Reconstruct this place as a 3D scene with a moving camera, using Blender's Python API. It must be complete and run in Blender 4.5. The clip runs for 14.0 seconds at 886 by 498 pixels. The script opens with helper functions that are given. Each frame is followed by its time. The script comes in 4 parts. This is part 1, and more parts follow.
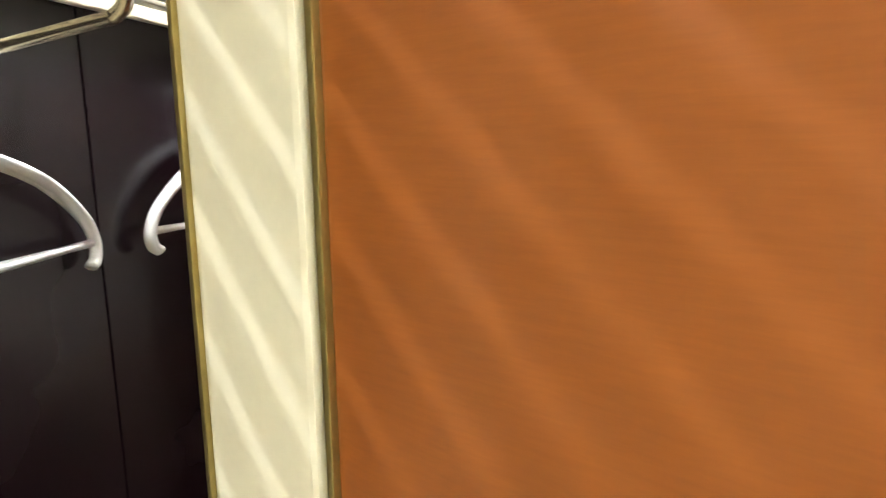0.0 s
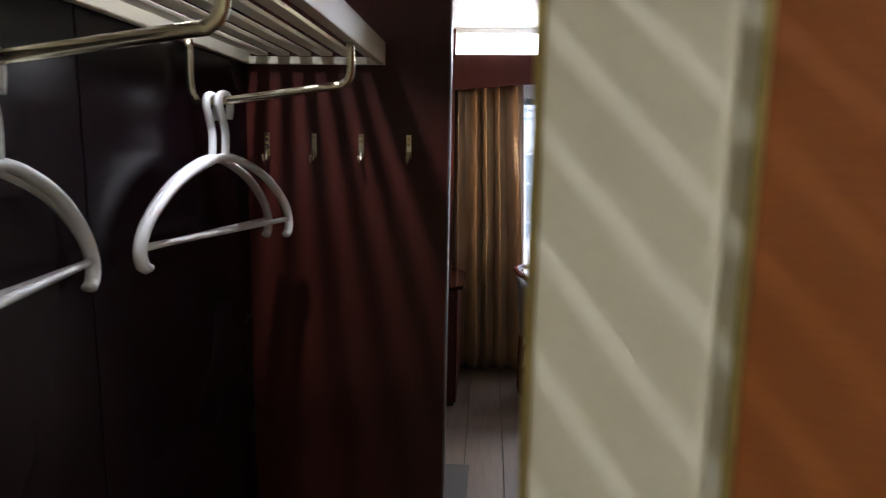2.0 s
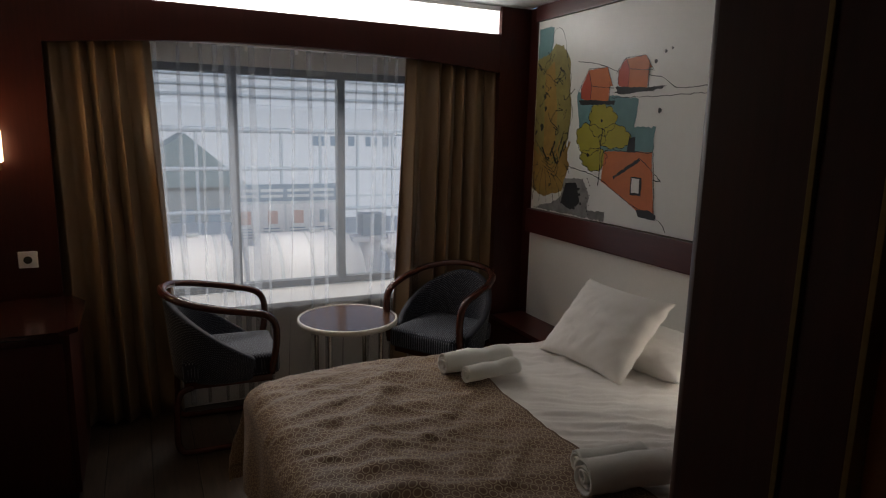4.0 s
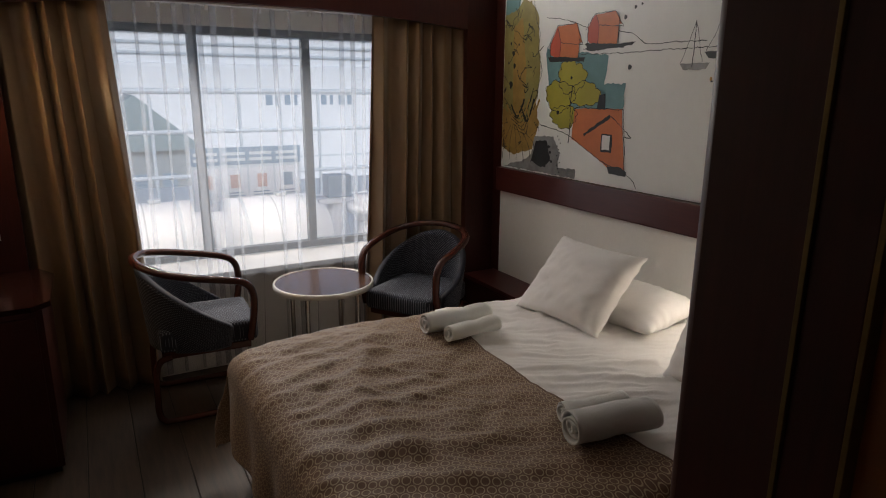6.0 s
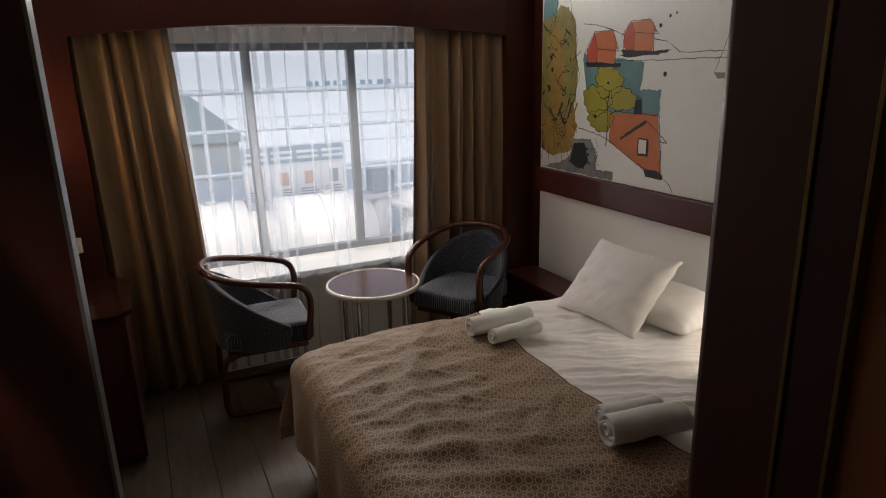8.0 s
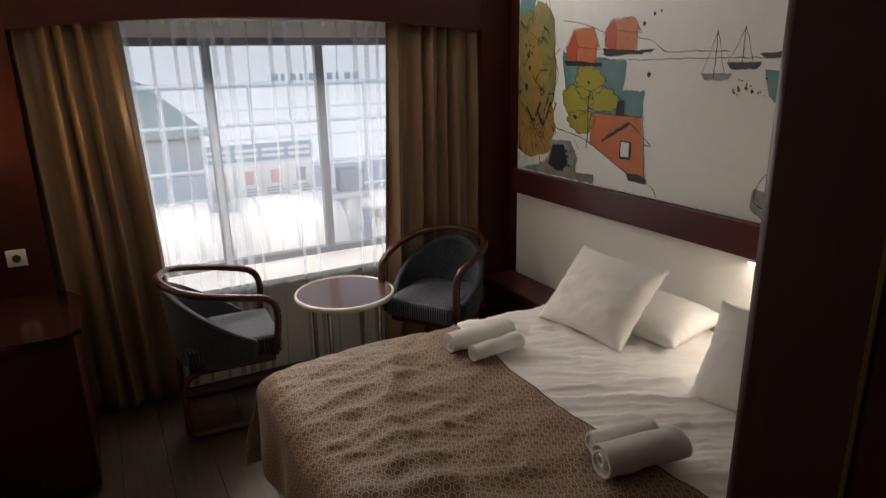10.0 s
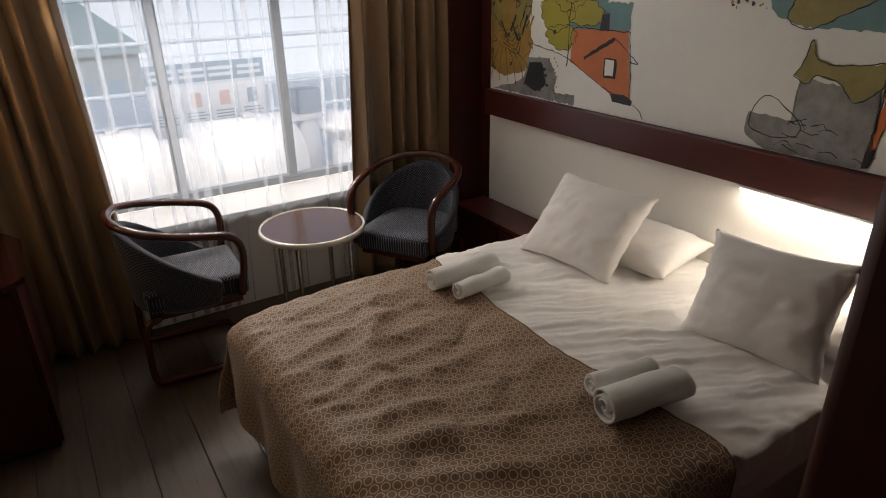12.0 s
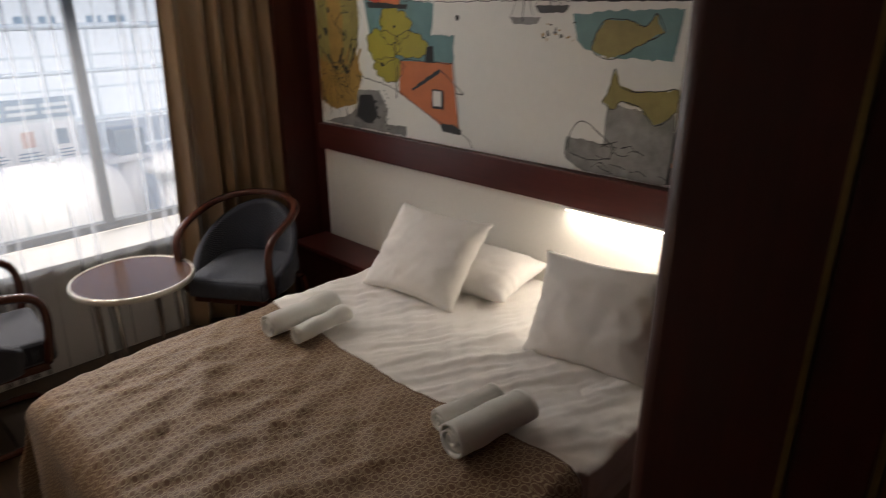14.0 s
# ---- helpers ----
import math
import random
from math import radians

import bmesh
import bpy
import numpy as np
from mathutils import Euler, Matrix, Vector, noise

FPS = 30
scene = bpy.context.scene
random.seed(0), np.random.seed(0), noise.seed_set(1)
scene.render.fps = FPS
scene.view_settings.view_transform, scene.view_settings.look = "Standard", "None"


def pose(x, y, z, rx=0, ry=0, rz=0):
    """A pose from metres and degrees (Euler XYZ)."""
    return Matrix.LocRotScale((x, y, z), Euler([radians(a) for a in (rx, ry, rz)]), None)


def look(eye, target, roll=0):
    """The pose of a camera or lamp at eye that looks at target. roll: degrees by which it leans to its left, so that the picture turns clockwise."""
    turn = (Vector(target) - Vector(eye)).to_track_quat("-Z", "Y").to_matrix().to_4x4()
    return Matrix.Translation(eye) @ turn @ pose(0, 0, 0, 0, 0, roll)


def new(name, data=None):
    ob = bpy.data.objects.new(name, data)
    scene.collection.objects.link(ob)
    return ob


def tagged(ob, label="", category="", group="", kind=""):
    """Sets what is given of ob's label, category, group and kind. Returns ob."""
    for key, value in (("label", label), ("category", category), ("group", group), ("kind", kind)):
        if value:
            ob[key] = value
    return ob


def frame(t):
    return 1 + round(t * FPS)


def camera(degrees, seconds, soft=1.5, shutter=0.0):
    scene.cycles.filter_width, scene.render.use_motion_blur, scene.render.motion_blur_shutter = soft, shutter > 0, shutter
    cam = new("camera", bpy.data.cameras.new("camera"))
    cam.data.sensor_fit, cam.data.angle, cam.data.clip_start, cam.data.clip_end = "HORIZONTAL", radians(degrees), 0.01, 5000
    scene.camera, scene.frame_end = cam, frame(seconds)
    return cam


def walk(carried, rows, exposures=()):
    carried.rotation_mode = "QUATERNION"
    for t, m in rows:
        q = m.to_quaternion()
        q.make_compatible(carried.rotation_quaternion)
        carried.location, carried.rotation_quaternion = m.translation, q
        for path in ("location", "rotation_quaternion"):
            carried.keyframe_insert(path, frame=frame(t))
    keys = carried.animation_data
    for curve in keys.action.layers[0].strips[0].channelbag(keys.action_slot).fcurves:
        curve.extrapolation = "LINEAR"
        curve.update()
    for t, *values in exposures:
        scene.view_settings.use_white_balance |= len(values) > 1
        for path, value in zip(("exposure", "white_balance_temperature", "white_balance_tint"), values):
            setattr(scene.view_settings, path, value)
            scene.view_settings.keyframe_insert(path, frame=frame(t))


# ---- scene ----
cam = camera(69.6, 14.0, soft=1.0, shutter=0.4)
PATH = [
    (0, (-0.551, 0.057, 1.553), (-1.085, 1.952, 1.202), -0.8),
    (0.5, (-0.568, 0.105, 1.547), (-1.263, 1.957, 1.254), 0.0),
    (1.0, (-0.604, 0.119, 1.554), (-1.257, 1.987, 1.268), 0.0),
    (1.5, (-0.683, 0.003, 1.527), (-1.010, 1.960, 1.277), -0.7),
    (2.0, (-0.765, 0.000, 1.564), (-0.900, 1.975, 1.250), 1.0),
    (2.2, (-0.812, 0.220, 1.575), (-0.980, 2.190, 1.250), 2.2),
    (2.35, (-0.765, 0.365, 1.585), (-0.950, 2.330, 1.255), 3.0),
    (2.5, (-0.652, 0.400, 1.586), (-0.850, 2.363, 1.261), 3.6),
    (3, (-0.632, 0.535, 1.622), (-0.397, 2.498, 1.317), 2.3),
    (3.5, (-0.645, 0.650, 1.630), (-0.188, 2.569, 1.299), 2.1),
    (4, (-0.630, 0.798, 1.575), (0.219, 2.574, 1.215), 1.3),
    (6.5, (-0.729, 0.819, 1.594), (0.213, 2.499, 1.054), 0.8),
    (7, (-0.756, 0.752, 1.611), (0.095, 2.453, 0.992), -1.4),
    (7.5, (-0.783, 0.692, 1.7), (0.039, 2.423, 1.128), -1.3),
    (9.8, (-0.735, 0.851, 1.797), (0.125, 2.581, 1.281), -1.9),
    (10, (-0.731, 0.877, 1.776), (0.179, 2.567, 1.212), -1.1),
    (10.5, (-0.735, 0.96, 1.788), (0.224, 2.599, 1.16), -1.9),
    (11, (-0.735, 1.027, 1.787), (0.26, 2.618, 1.094), -1.4),
    (11.5, (-0.728, 1.061, 1.78), (0.226, 2.642, 1.01), -1.5),
    (12, (-0.726, 1.09, 1.774), (0.256, 2.635, 0.97), -1.0),
    (12.5, (-0.714, 1.106, 1.774), (0.249, 2.657, 0.956), -1.3),
    (13, (-0.714, 1.123, 1.765), (0.27, 2.655, 0.937), -0.8),
    (13.5, (-0.678, 1.118, 1.777), (0.443, 2.575, 0.988), -0.1),
    (14, (-0.623, 1.104, 1.757), (0.727, 2.394, 1.04), -0.2),
]
EXPOSURES = [
    (0, 2.85, 6000, 6), (1.0, 2.85, 6000, 9), (1.5, 1.45, 5700, 13), (2.0, 1.25, 5600, 13), (2.5, 0.55, 5600, 12), (2.8, 0.1, 5800, 12), (3.0, -0.3, 6000, 11),
    (3.3, -1.05, 6150, 10), (3.6, -1.1, 6150, 10), (4.2, -0.5, 6250, 11), (6.3, -0.1, 6300, 12), (7.7, 0.0, 6350, 12), (9.8, 0.12, 6450, 12), (14.0, 0.2, 6450, 12),
]
walk(cam, [(t, look(eye, target, roll)) for t, eye, target, roll in PATH], EXPOSURES)

# ---- daylight and lamps ----
world = bpy.data.worlds.new("overcast_sky")
scene.world = world
world.use_nodes = True
sky = world.node_tree.nodes.new("ShaderNodeTexSky")
sky.sky_type, sky.sun_disc = "NISHITA", False
sky.sun_elevation, sky.sun_rotation = radians(38), radians(190)
world.node_tree.nodes["Background"].inputs["Strength"].default_value = 0.12
world.node_tree.links.new(sky.outputs[0], world.node_tree.nodes["Background"].inputs["Color"])


def lamp(name, kind, m, energy, color=(1, 1, 1), **more):
    data = bpy.data.lights.new(name, kind)
    data.energy, data.color = energy, color
    ob = new(name, data)
    ob.matrix_world = m
    if kind == "AREA":
        data.shape = "RECTANGLE"
        data.size, data.size_y = more["size"]
    elif kind == "SUN":
        data.angle = more["angle"]
    else:
        data.shadow_soft_size = more["size"]
    return ob


lamp("sun", "SUN", look((-6, -14, 20), (0, 20, 0)), 1.8, (0.96, 0.98, 1.0), angle=radians(12))
lamp("window_daylight", "AREA", look((0.25, 5.6, 2.62), (0.3, 3.0, 0.5)), 185, (1.0, 0.89, 0.775), size=(2.4, 0.9))
lamp("cornice_tube", "AREA", pose(0.2, 4.24, 2.24, 68, 0, 180), 5, (1.0, 0.95, 0.86), size=(2.3, 0.1))
lamp("wall_lamp_glow", "POINT", pose(-1.295, 4.21, 1.50), 8.0, (1.0, 0.60, 0.26), size=0.05)
lamp("bed_lamp_glow", "AREA", pose(1.575, 2.12, 0.955, 0, 12, 0), 3.6, (1.0, 0.91, 0.76), size=(0.05, 0.75))
closet_spot = lamp("closet_downlight_glow", "SPOT", pose(-1.22, 0.86, 2.30), 22.0, (1.0, 0.95, 0.90), size=0.035)
closet_spot.data.spot_size, closet_spot.data.spot_blend = radians(98), 0.4
lamp("corridor_light_glow", "AREA", pose(0.0, -0.50, 2.29, 0, 0, 0), 2.5, (1.0, 0.93, 0.78), size=(0.5, 0.3))
# added unseen bulb; its light through the slats streaks the cabin door
lamp("streak_bulb", "POINT", pose(-1.55, -0.90, 2.55), 13, (1.0, 0.97, 0.94), size=0.001)


# ---- materials ----
def material(name, color, rough=0.5, metal=0.0, dark=0.75, grain=0.0, axis=2, scale=30.0, bump=0.0, bump_scale=200.0, spec=0.5, rnd=0.0, sheen=0.0):
    """A surface with variation at two scales: broad stains and fine grain (stretched along an axis)."""
    mat = bpy.data.materials.new(name)
    mat.use_nodes = True
    nt = mat.node_tree
    b = nt.nodes["Principled BSDF"]
    b.inputs["Roughness"].default_value = rough
    b.inputs["Metallic"].default_value = metal
    b.inputs["Specular IOR Level"].default_value = spec
    b.inputs["Sheen Weight"].default_value = sheen
    co = nt.nodes.new("ShaderNodeTexCoord")
    mp = nt.nodes.new("ShaderNodeMapping")
    sc = [scale, scale, scale]
    if grain:
        sc[axis] = scale / grain
    mp.inputs["Scale"].default_value = sc
    nt.links.new(co.outputs["Object"], mp.inputs["Vector"])
    fine = nt.nodes.new("ShaderNodeTexNoise")
    fine.inputs["Scale"].default_value = 1.0
    fine.inputs["Detail"].default_value = 6.0
    fine.inputs["Roughness"].default_value = 0.65
    nt.links.new(mp.outputs[0], fine.inputs["Vector"])
    broad = nt.nodes.new("ShaderNodeTexNoise")
    broad.inputs["Scale"].default_value = 2.3
    broad.inputs["Detail"].default_value = 3.0
    nt.links.new(co.outputs["Object"], broad.inputs["Vector"])
    mix = nt.nodes.new("ShaderNodeMath")
    mix.operation = "MULTIPLY_ADD"
    mix.inputs[1].default_value = 0.6
    nt.links.new(fine.outputs["Fac"], mix.inputs[0])
    half = nt.nodes.new("ShaderNodeMath")
    half.operation = "MULTIPLY"
    half.inputs[1].default_value = 0.4
    nt.links.new(broad.outputs["Fac"], half.inputs[0])
    nt.links.new(half.outputs[0], mix.inputs[2])
    ramp = nt.nodes.new("ShaderNodeValToRGB")
    ramp.color_ramp.elements[0].position, ramp.color_ramp.elements[1].position = 0.33, 0.67
    ramp.color_ramp.elements[0].color = (*[c * dark for c in color], 1)
    ramp.color_ramp.elements[1].color = (*color, 1)
    nt.links.new(mix.outputs[0], ramp.inputs[0])
    out = ramp.outputs[0]
    if rnd:
        info = nt.nodes.new("ShaderNodeObjectInfo")
        hsv = nt.nodes.new("ShaderNodeHueSaturation")
        mr = nt.nodes.new("ShaderNodeMapRange")
        mr.inputs["To Min"].default_value, mr.inputs["To Max"].default_value = 1 - rnd, 1 + rnd
        nt.links.new(info.outputs["Random"], mr.inputs["Value"])
        nt.links.new(mr.outputs[0], hsv.inputs["Value"])
        nt.links.new(out, hsv.inputs["Color"])
        out = hsv.outputs[0]
    nt.links.new(out, b.inputs["Base Color"])
    rr = nt.nodes.new("ShaderNodeMapRange")
    rr.inputs["To Min"].default_value, rr.inputs["To Max"].default_value = max(0.02, rough - 0.06), min(1.0, rough + 0.08)
    nt.links.new(broad.outputs["Fac"], rr.inputs["Value"])
    nt.links.new(rr.outputs[0], b.inputs["Roughness"])
    if bump:
        bn = nt.nodes.new("ShaderNodeTexNoise")
        bn.inputs["Scale"].default_value = bump_scale
        bn.inputs["Detail"].default_value = 4.0
        nt.links.new(co.outputs["Object"] if not grain else mp.outputs[0], bn.inputs["Vector"])
        if grain:
            bn.inputs["Scale"].default_value = 1.5
        bp = nt.nodes.new("ShaderNodeBump")
        bp.inputs["Strength"].default_value = bump
        bp.inputs["Distance"].default_value = 0.002
        nt.links.new(bn.outputs["Fac"], bp.inputs["Height"])
        nt.links.new(bp.outputs[0], b.inputs["Normal"])
    return mat


def creased(mat, scale, strength, depth):
    """Adds soft crumpled creases to a cloth's relief."""
    nt = mat.node_tree
    b = nt.nodes["Principled BSDF"]
    co = nt.nodes.new("ShaderNodeTexCoord")
    n = nt.nodes.new("ShaderNodeTexNoise")
    n.noise_type = "RIDGED_MULTIFRACTAL"
    n.inputs["Scale"].default_value = scale
    n.inputs["Detail"].default_value = 2.5
    n.inputs["Distortion"].default_value = 0.8
    nt.links.new(co.outputs["Object"], n.inputs["Vector"])
    bp = nt.nodes.new("ShaderNodeBump")
    bp.inputs["Strength"].default_value = strength
    bp.inputs["Distance"].default_value = depth
    nt.links.new(n.outputs["Fac"], bp.inputs["Height"])
    nt.links.new(b.inputs["Normal"].links[0].from_socket, bp.inputs["Normal"])
    nt.links.new(bp.outputs[0], b.inputs["Normal"])
    return mat


def glow(name, color, strength):
    mat = bpy.data.materials.new(name)
    mat.use_nodes = True
    b = mat.node_tree.nodes["Principled BSDF"]
    b.inputs["Base Color"].default_value = (*color, 1)
    b.inputs["Emission Color"].default_value = (*color, 1)
    b.inputs["Emission Strength"].default_value = strength
    return mat


def math_node(nt, op, a, b=None, c=None):
    n = nt.nodes.new("ShaderNodeMath")
    n.operation = op
    for i, v in enumerate((a, b, c)):
        if v is None:
            continue
        if isinstance(v, (int, float)):
            n.inputs[i].default_value = v
        else:
            nt.links.new(v, n.inputs[i])
    return n.outputs[0]


def ring_cloth(name, base, line, pitch):
    """Woven cloth with a lattice of overlapping thin rings, on the UV map in metres."""
    mat = material(name, base, 0.62, 0, 0.8, scale=260, bump=0.25, bump_scale=900, sheen=0.15)
    nt = mat.node_tree
    b = nt.nodes["Principled BSDF"]
    uv = nt.nodes.new("ShaderNodeUVMap")
    sep = nt.nodes.new("ShaderNodeSeparateXYZ")
    nt.links.new(uv.outputs[0], sep.inputs[0])
    rings = []
    for off in (0.0, 0.5):
        u = math_node(nt, "MULTIPLY", math_node(nt, "SUBTRACT", math_node(nt, "FRACT", math_node(nt, "MULTIPLY_ADD", sep.outputs[0], 1 / (pitch * 1.74), off)), 0.5), 1.74)
        v = math_node(nt, "SUBTRACT", math_node(nt, "FRACT", math_node(nt, "MULTIPLY_ADD", sep.outputs[1], 1 / pitch, off)), 0.5)
        r = math_node(nt, "SQRT", math_node(nt, "ADD", math_node(nt, "MULTIPLY", u, u), math_node(nt, "MULTIPLY", v, v)))
        rings.append(math_node(nt, "LESS_THAN", math_node(nt, "ABSOLUTE", math_node(nt, "SUBTRACT", r, 0.385)), 0.054))
    fac = math_node(nt, "MULTIPLY", math_node(nt, "MAXIMUM", *rings), 0.8)
    mix = nt.nodes.new("ShaderNodeMix")
    mix.data_type = "RGBA"
    old = b.inputs["Base Color"].links[0].from_socket
    nt.links.new(fac, mix.inputs["Factor"])
    nt.links.new(old, mix.inputs["A"])
    mix.inputs["B"].default_value = (*line, 1)
    nt.links.new(mix.outputs["Result"], b.inputs["Base Color"])
    return mat


def dotted_cloth(name, base, dot, pitch, on_uv):
    """Cloth with a square lattice of small dots, laid on the UV map in metres or seen straight from above."""
    mat = material(name, base, 0.8, 0, 0.7, scale=300, bump=0.3, bump_scale=1200, sheen=0.1)
    nt = mat.node_tree
    b = nt.nodes["Principled BSDF"]
    mp = nt.nodes.new("ShaderNodeMapping")
    mp.inputs["Scale"].default_value = (1 / pitch,) * 3
    mp.inputs["Rotation"].default_value = (0, 0, radians(45))
    if on_uv:
        nt.links.new(nt.nodes.new("ShaderNodeUVMap").outputs[0], mp.inputs["Vector"])
    else:
        nt.links.new(nt.nodes.new("ShaderNodeTexCoord").outputs["Object"], mp.inputs["Vector"])
    vo = nt.nodes.new("ShaderNodeTexVoronoi")
    vo.voronoi_dimensions = "2D"
    vo.inputs["Scale"].default_value = 1.0
    vo.inputs["Randomness"].default_value = 0.08
    nt.links.new(mp.outputs[0], vo.inputs["Vector"])
    fac = math_node(nt, "MULTIPLY", math_node(nt, "LESS_THAN", vo.outputs["Distance"], 0.24), 0.42)
    mix = nt.nodes.new("ShaderNodeMix")
    mix.data_type = "RGBA"
    old = b.inputs["Base Color"].links[0].from_socket
    nt.links.new(fac, mix.inputs["Factor"])
    nt.links.new(old, mix.inputs["A"])
    mix.inputs["B"].default_value = (*dot, 1)
    nt.links.new(mix.outputs["Result"], b.inputs["Base Color"])
    return mat


def veil(name, color, clear):
    """Thin woven net: partly open, partly scattering light through."""
    mat = bpy.data.materials.new(name)
    mat.use_nodes = True
    nt = mat.node_tree
    nt.nodes.remove(nt.nodes["Principled BSDF"])
    out = nt.nodes["Material Output"]
    tr, di, tl = (nt.nodes.new("ShaderNodeBsdf" + k) for k in ("Transparent", "Diffuse", "Translucent"))
    di.inputs[0].default_value = tl.inputs[0].default_value = (*color, 1)
    a, b = nt.nodes.new("ShaderNodeMixShader"), nt.nodes.new("ShaderNodeMixShader")
    a.inputs[0].default_value = 0.6
    nt.links.new(di.outputs[0], a.inputs[1])
    nt.links.new(tl.outputs[0], a.inputs[2])
    b.inputs[0].default_value = clear
    nt.links.new(a.outputs[0], b.inputs[1])
    nt.links.new(tr.outputs[0], b.inputs[2])
    nt.links.new(b.outputs[0], out.inputs[0])
    return mat


def clear_glass(name):
    mat = bpy.data.materials.new(name)
    mat.use_nodes = True
    nt = mat.node_tree
    out = nt.nodes["Material Output"]
    nt.nodes.remove(nt.nodes["Principled BSDF"])
    tr, gl = nt.nodes.new("ShaderNodeBsdfTransparent"), nt.nodes.new("ShaderNodeBsdfGlossy")
    gl.inputs["Roughness"].default_value = 0.02
    fr, mx = nt.nodes.new("ShaderNodeFresnel"), nt.nodes.new("ShaderNodeMixShader")
    fr.inputs[0].default_value = 1.25
    nt.links.new(fr.outputs[0], mx.inputs[0])
    nt.links.new(tr.outputs[0], mx.inputs[1])
    nt.links.new(gl.outputs[0], mx.inputs[2])
    nt.links.new(mx.outputs[0], out.inputs[0])
    return mat


MAHOGANY = material("mahogany_laminate", (0.056, 0.0105, 0.0065), 0.40, 0, 0.6, grain=14, axis=2, scale=70, bump=0.05, spec=0.3)
MAHOGANY_Y = material("mahogany_board", (0.080, 0.016, 0.013), 0.30, 0, 0.65, grain=14, axis=1, scale=70, bump=0.05)
MAHOGANY_GLOSS = material("polished_mahogany", (0.032, 0.010, 0.008), 0.16, 0, 0.6, grain=10, axis=0, scale=60)
TABLE_TOP = material("polished_brown_tabletop", (0.085, 0.040, 0.024), 0.2, 0, 0.7, grain=10, axis=0, scale=60)
TABLE_RIM = material("pale_metal_rim", (0.72, 0.69, 0.62), 0.3, 0.35, 0.9, scale=90)
# darker, rougher brass for the bathroom door strips
BRASS_DIM = material("darker_brass_trim", (0.20, 0.13, 0.045), 0.45, 0.7, 0.7, scale=90)
CLOSET_DARK = material("dark_closet_laminate", (0.013, 0.006, 0.010), 0.25, 0, 0.7, grain=16, axis=2, scale=60, bump=0.04, spec=0.28)
BENTWOOD = material("bent_beech_stained", (0.075, 0.020, 0.012), 0.22, 0, 0.7, grain=8, axis=0, scale=80)
ORANGE_WOOD = material("orange_veneer", (0.29, 0.085, 0.014), 0.32, 0, 0.80, grain=9, axis=0, scale=420, bump=0.035)
CREAM = material("cream_laminate", (0.74, 0.70, 0.55), 0.34, 0, 0.95, scale=160, bump=0.05, bump_scale=500)
BRASS = material("brass_trim", (0.50, 0.40, 0.15), 0.32, 0.9, 0.7, scale=90)
CHROME = material("brushed_steel", (0.62, 0.61, 0.58), 0.25, 1.0, 0.8, scale=120)
NICKEL = material("nickel", (0.75, 0.68, 0.50), 0.22, 1.0, 0.75, scale=120)
CEILING_WHITE = material("ceiling_panel_white", (0.78, 0.78, 0.76), 0.38, 0, 0.96, scale=40, bump=0.03)
WALL_WHITE = material("off_white_laminate", (0.77, 0.735, 0.68), 0.42, 0, 0.95, scale=50, bump=0.05, bump_scale=400)
MURAL_WHITE = material("mural_paper_white", (0.74, 0.73, 0.69), 0.38, 0, 0.95, scale=18, bump=0.03)
PLANK = material("weathered_plank_vinyl", (0.086, 0.052, 0.028), 0.55, 0, 0.34, grain=12, axis=1, scale=46, bump=0.25, rnd=0.16)
JOINT = material("dark_joint", (0.02, 0.016, 0.012), 0.8)
CURTAIN = material("bronze_satin", (0.26, 0.165, 0.088), 0.30, 0, 0.8, scale=240, bump=0.1, bump_scale=900, sheen=0.1)
NET = veil("white_net", (0.69, 0.75, 0.83), 0.76)
LINEN = creased(material("white_linen", (0.85, 0.81, 0.77), 0.75, 0, 0.95, scale=320, bump=0.2, bump_scale=800, sheen=0.1), 9.0, 0.28, 0.016)
TERRY = material("white_terry", (0.82, 0.80, 0.75), 0.95, 0, 0.86, scale=420, bump=0.9, bump_scale=520, sheen=0.3)
BED_BASE = material("beige_bed_base", (0.60, 0.55, 0.46), 0.8, 0, 0.85, scale=300, bump=0.3, bump_scale=700)
COVER = ring_cloth("ring_bedspread", (0.165, 0.080, 0.036), (0.50, 0.38, 0.23), 0.029)
NAVY = dotted_cloth("navy_dotted_cloth", (0.010, 0.013, 0.027), (0.38, 0.42, 0.48), 0.0105, False)
NAVY_BACK = dotted_cloth("navy_dotted_back", (0.009, 0.011, 0.024), (0.34, 0.37, 0.42), 0.0105, True)
WHITE_PLASTIC = material("white_plastic", (0.80, 0.80, 0.80), 0.35, 0, 0.96, scale=60)
GREY_FRAME = material("grey_window_frame", (0.05, 0.06, 0.07), 0.45, 0, 0.85, scale=50)
EDGE = material("grey_edge_band", (0.15, 0.145, 0.14), 0.42, 0.5, 0.8, scale=60)
SILL = material("cream_sill", (0.42, 0.43, 0.44), 0.35, 0, 0.95, scale=40)
BLACK = material("black_rubber", (0.015, 0.015, 0.016), 0.7, 0, 0.7, scale=100)
GLASS = clear_glass("clear_glass")
TUBE = glow("lit_diffuser", (1.0, 0.97, 0.92), 5.0)
LAMP_GLASS = glow("lit_opal_glass", (1.0, 0.72, 0.40), 9.0)
LED = glow("lit_reading_strip", (1.0, 0.94, 0.82), 6.0)
DOWN = glow("lit_downlight", (1.0, 0.93, 0.80), 6.0)
DECK_WHITE = material("white_ship_paint", (0.80, 0.82, 0.84), 0.5, 0, 0.93, scale=20)
DECK_GREY = material("grey_deck_paint", (0.50, 0.54, 0.56), 0.7, 0, 0.85, scale=20)
DECK_RAIL = material("painted_rail", (0.55, 0.60, 0.64), 0.5, 0, 0.9, scale=60)
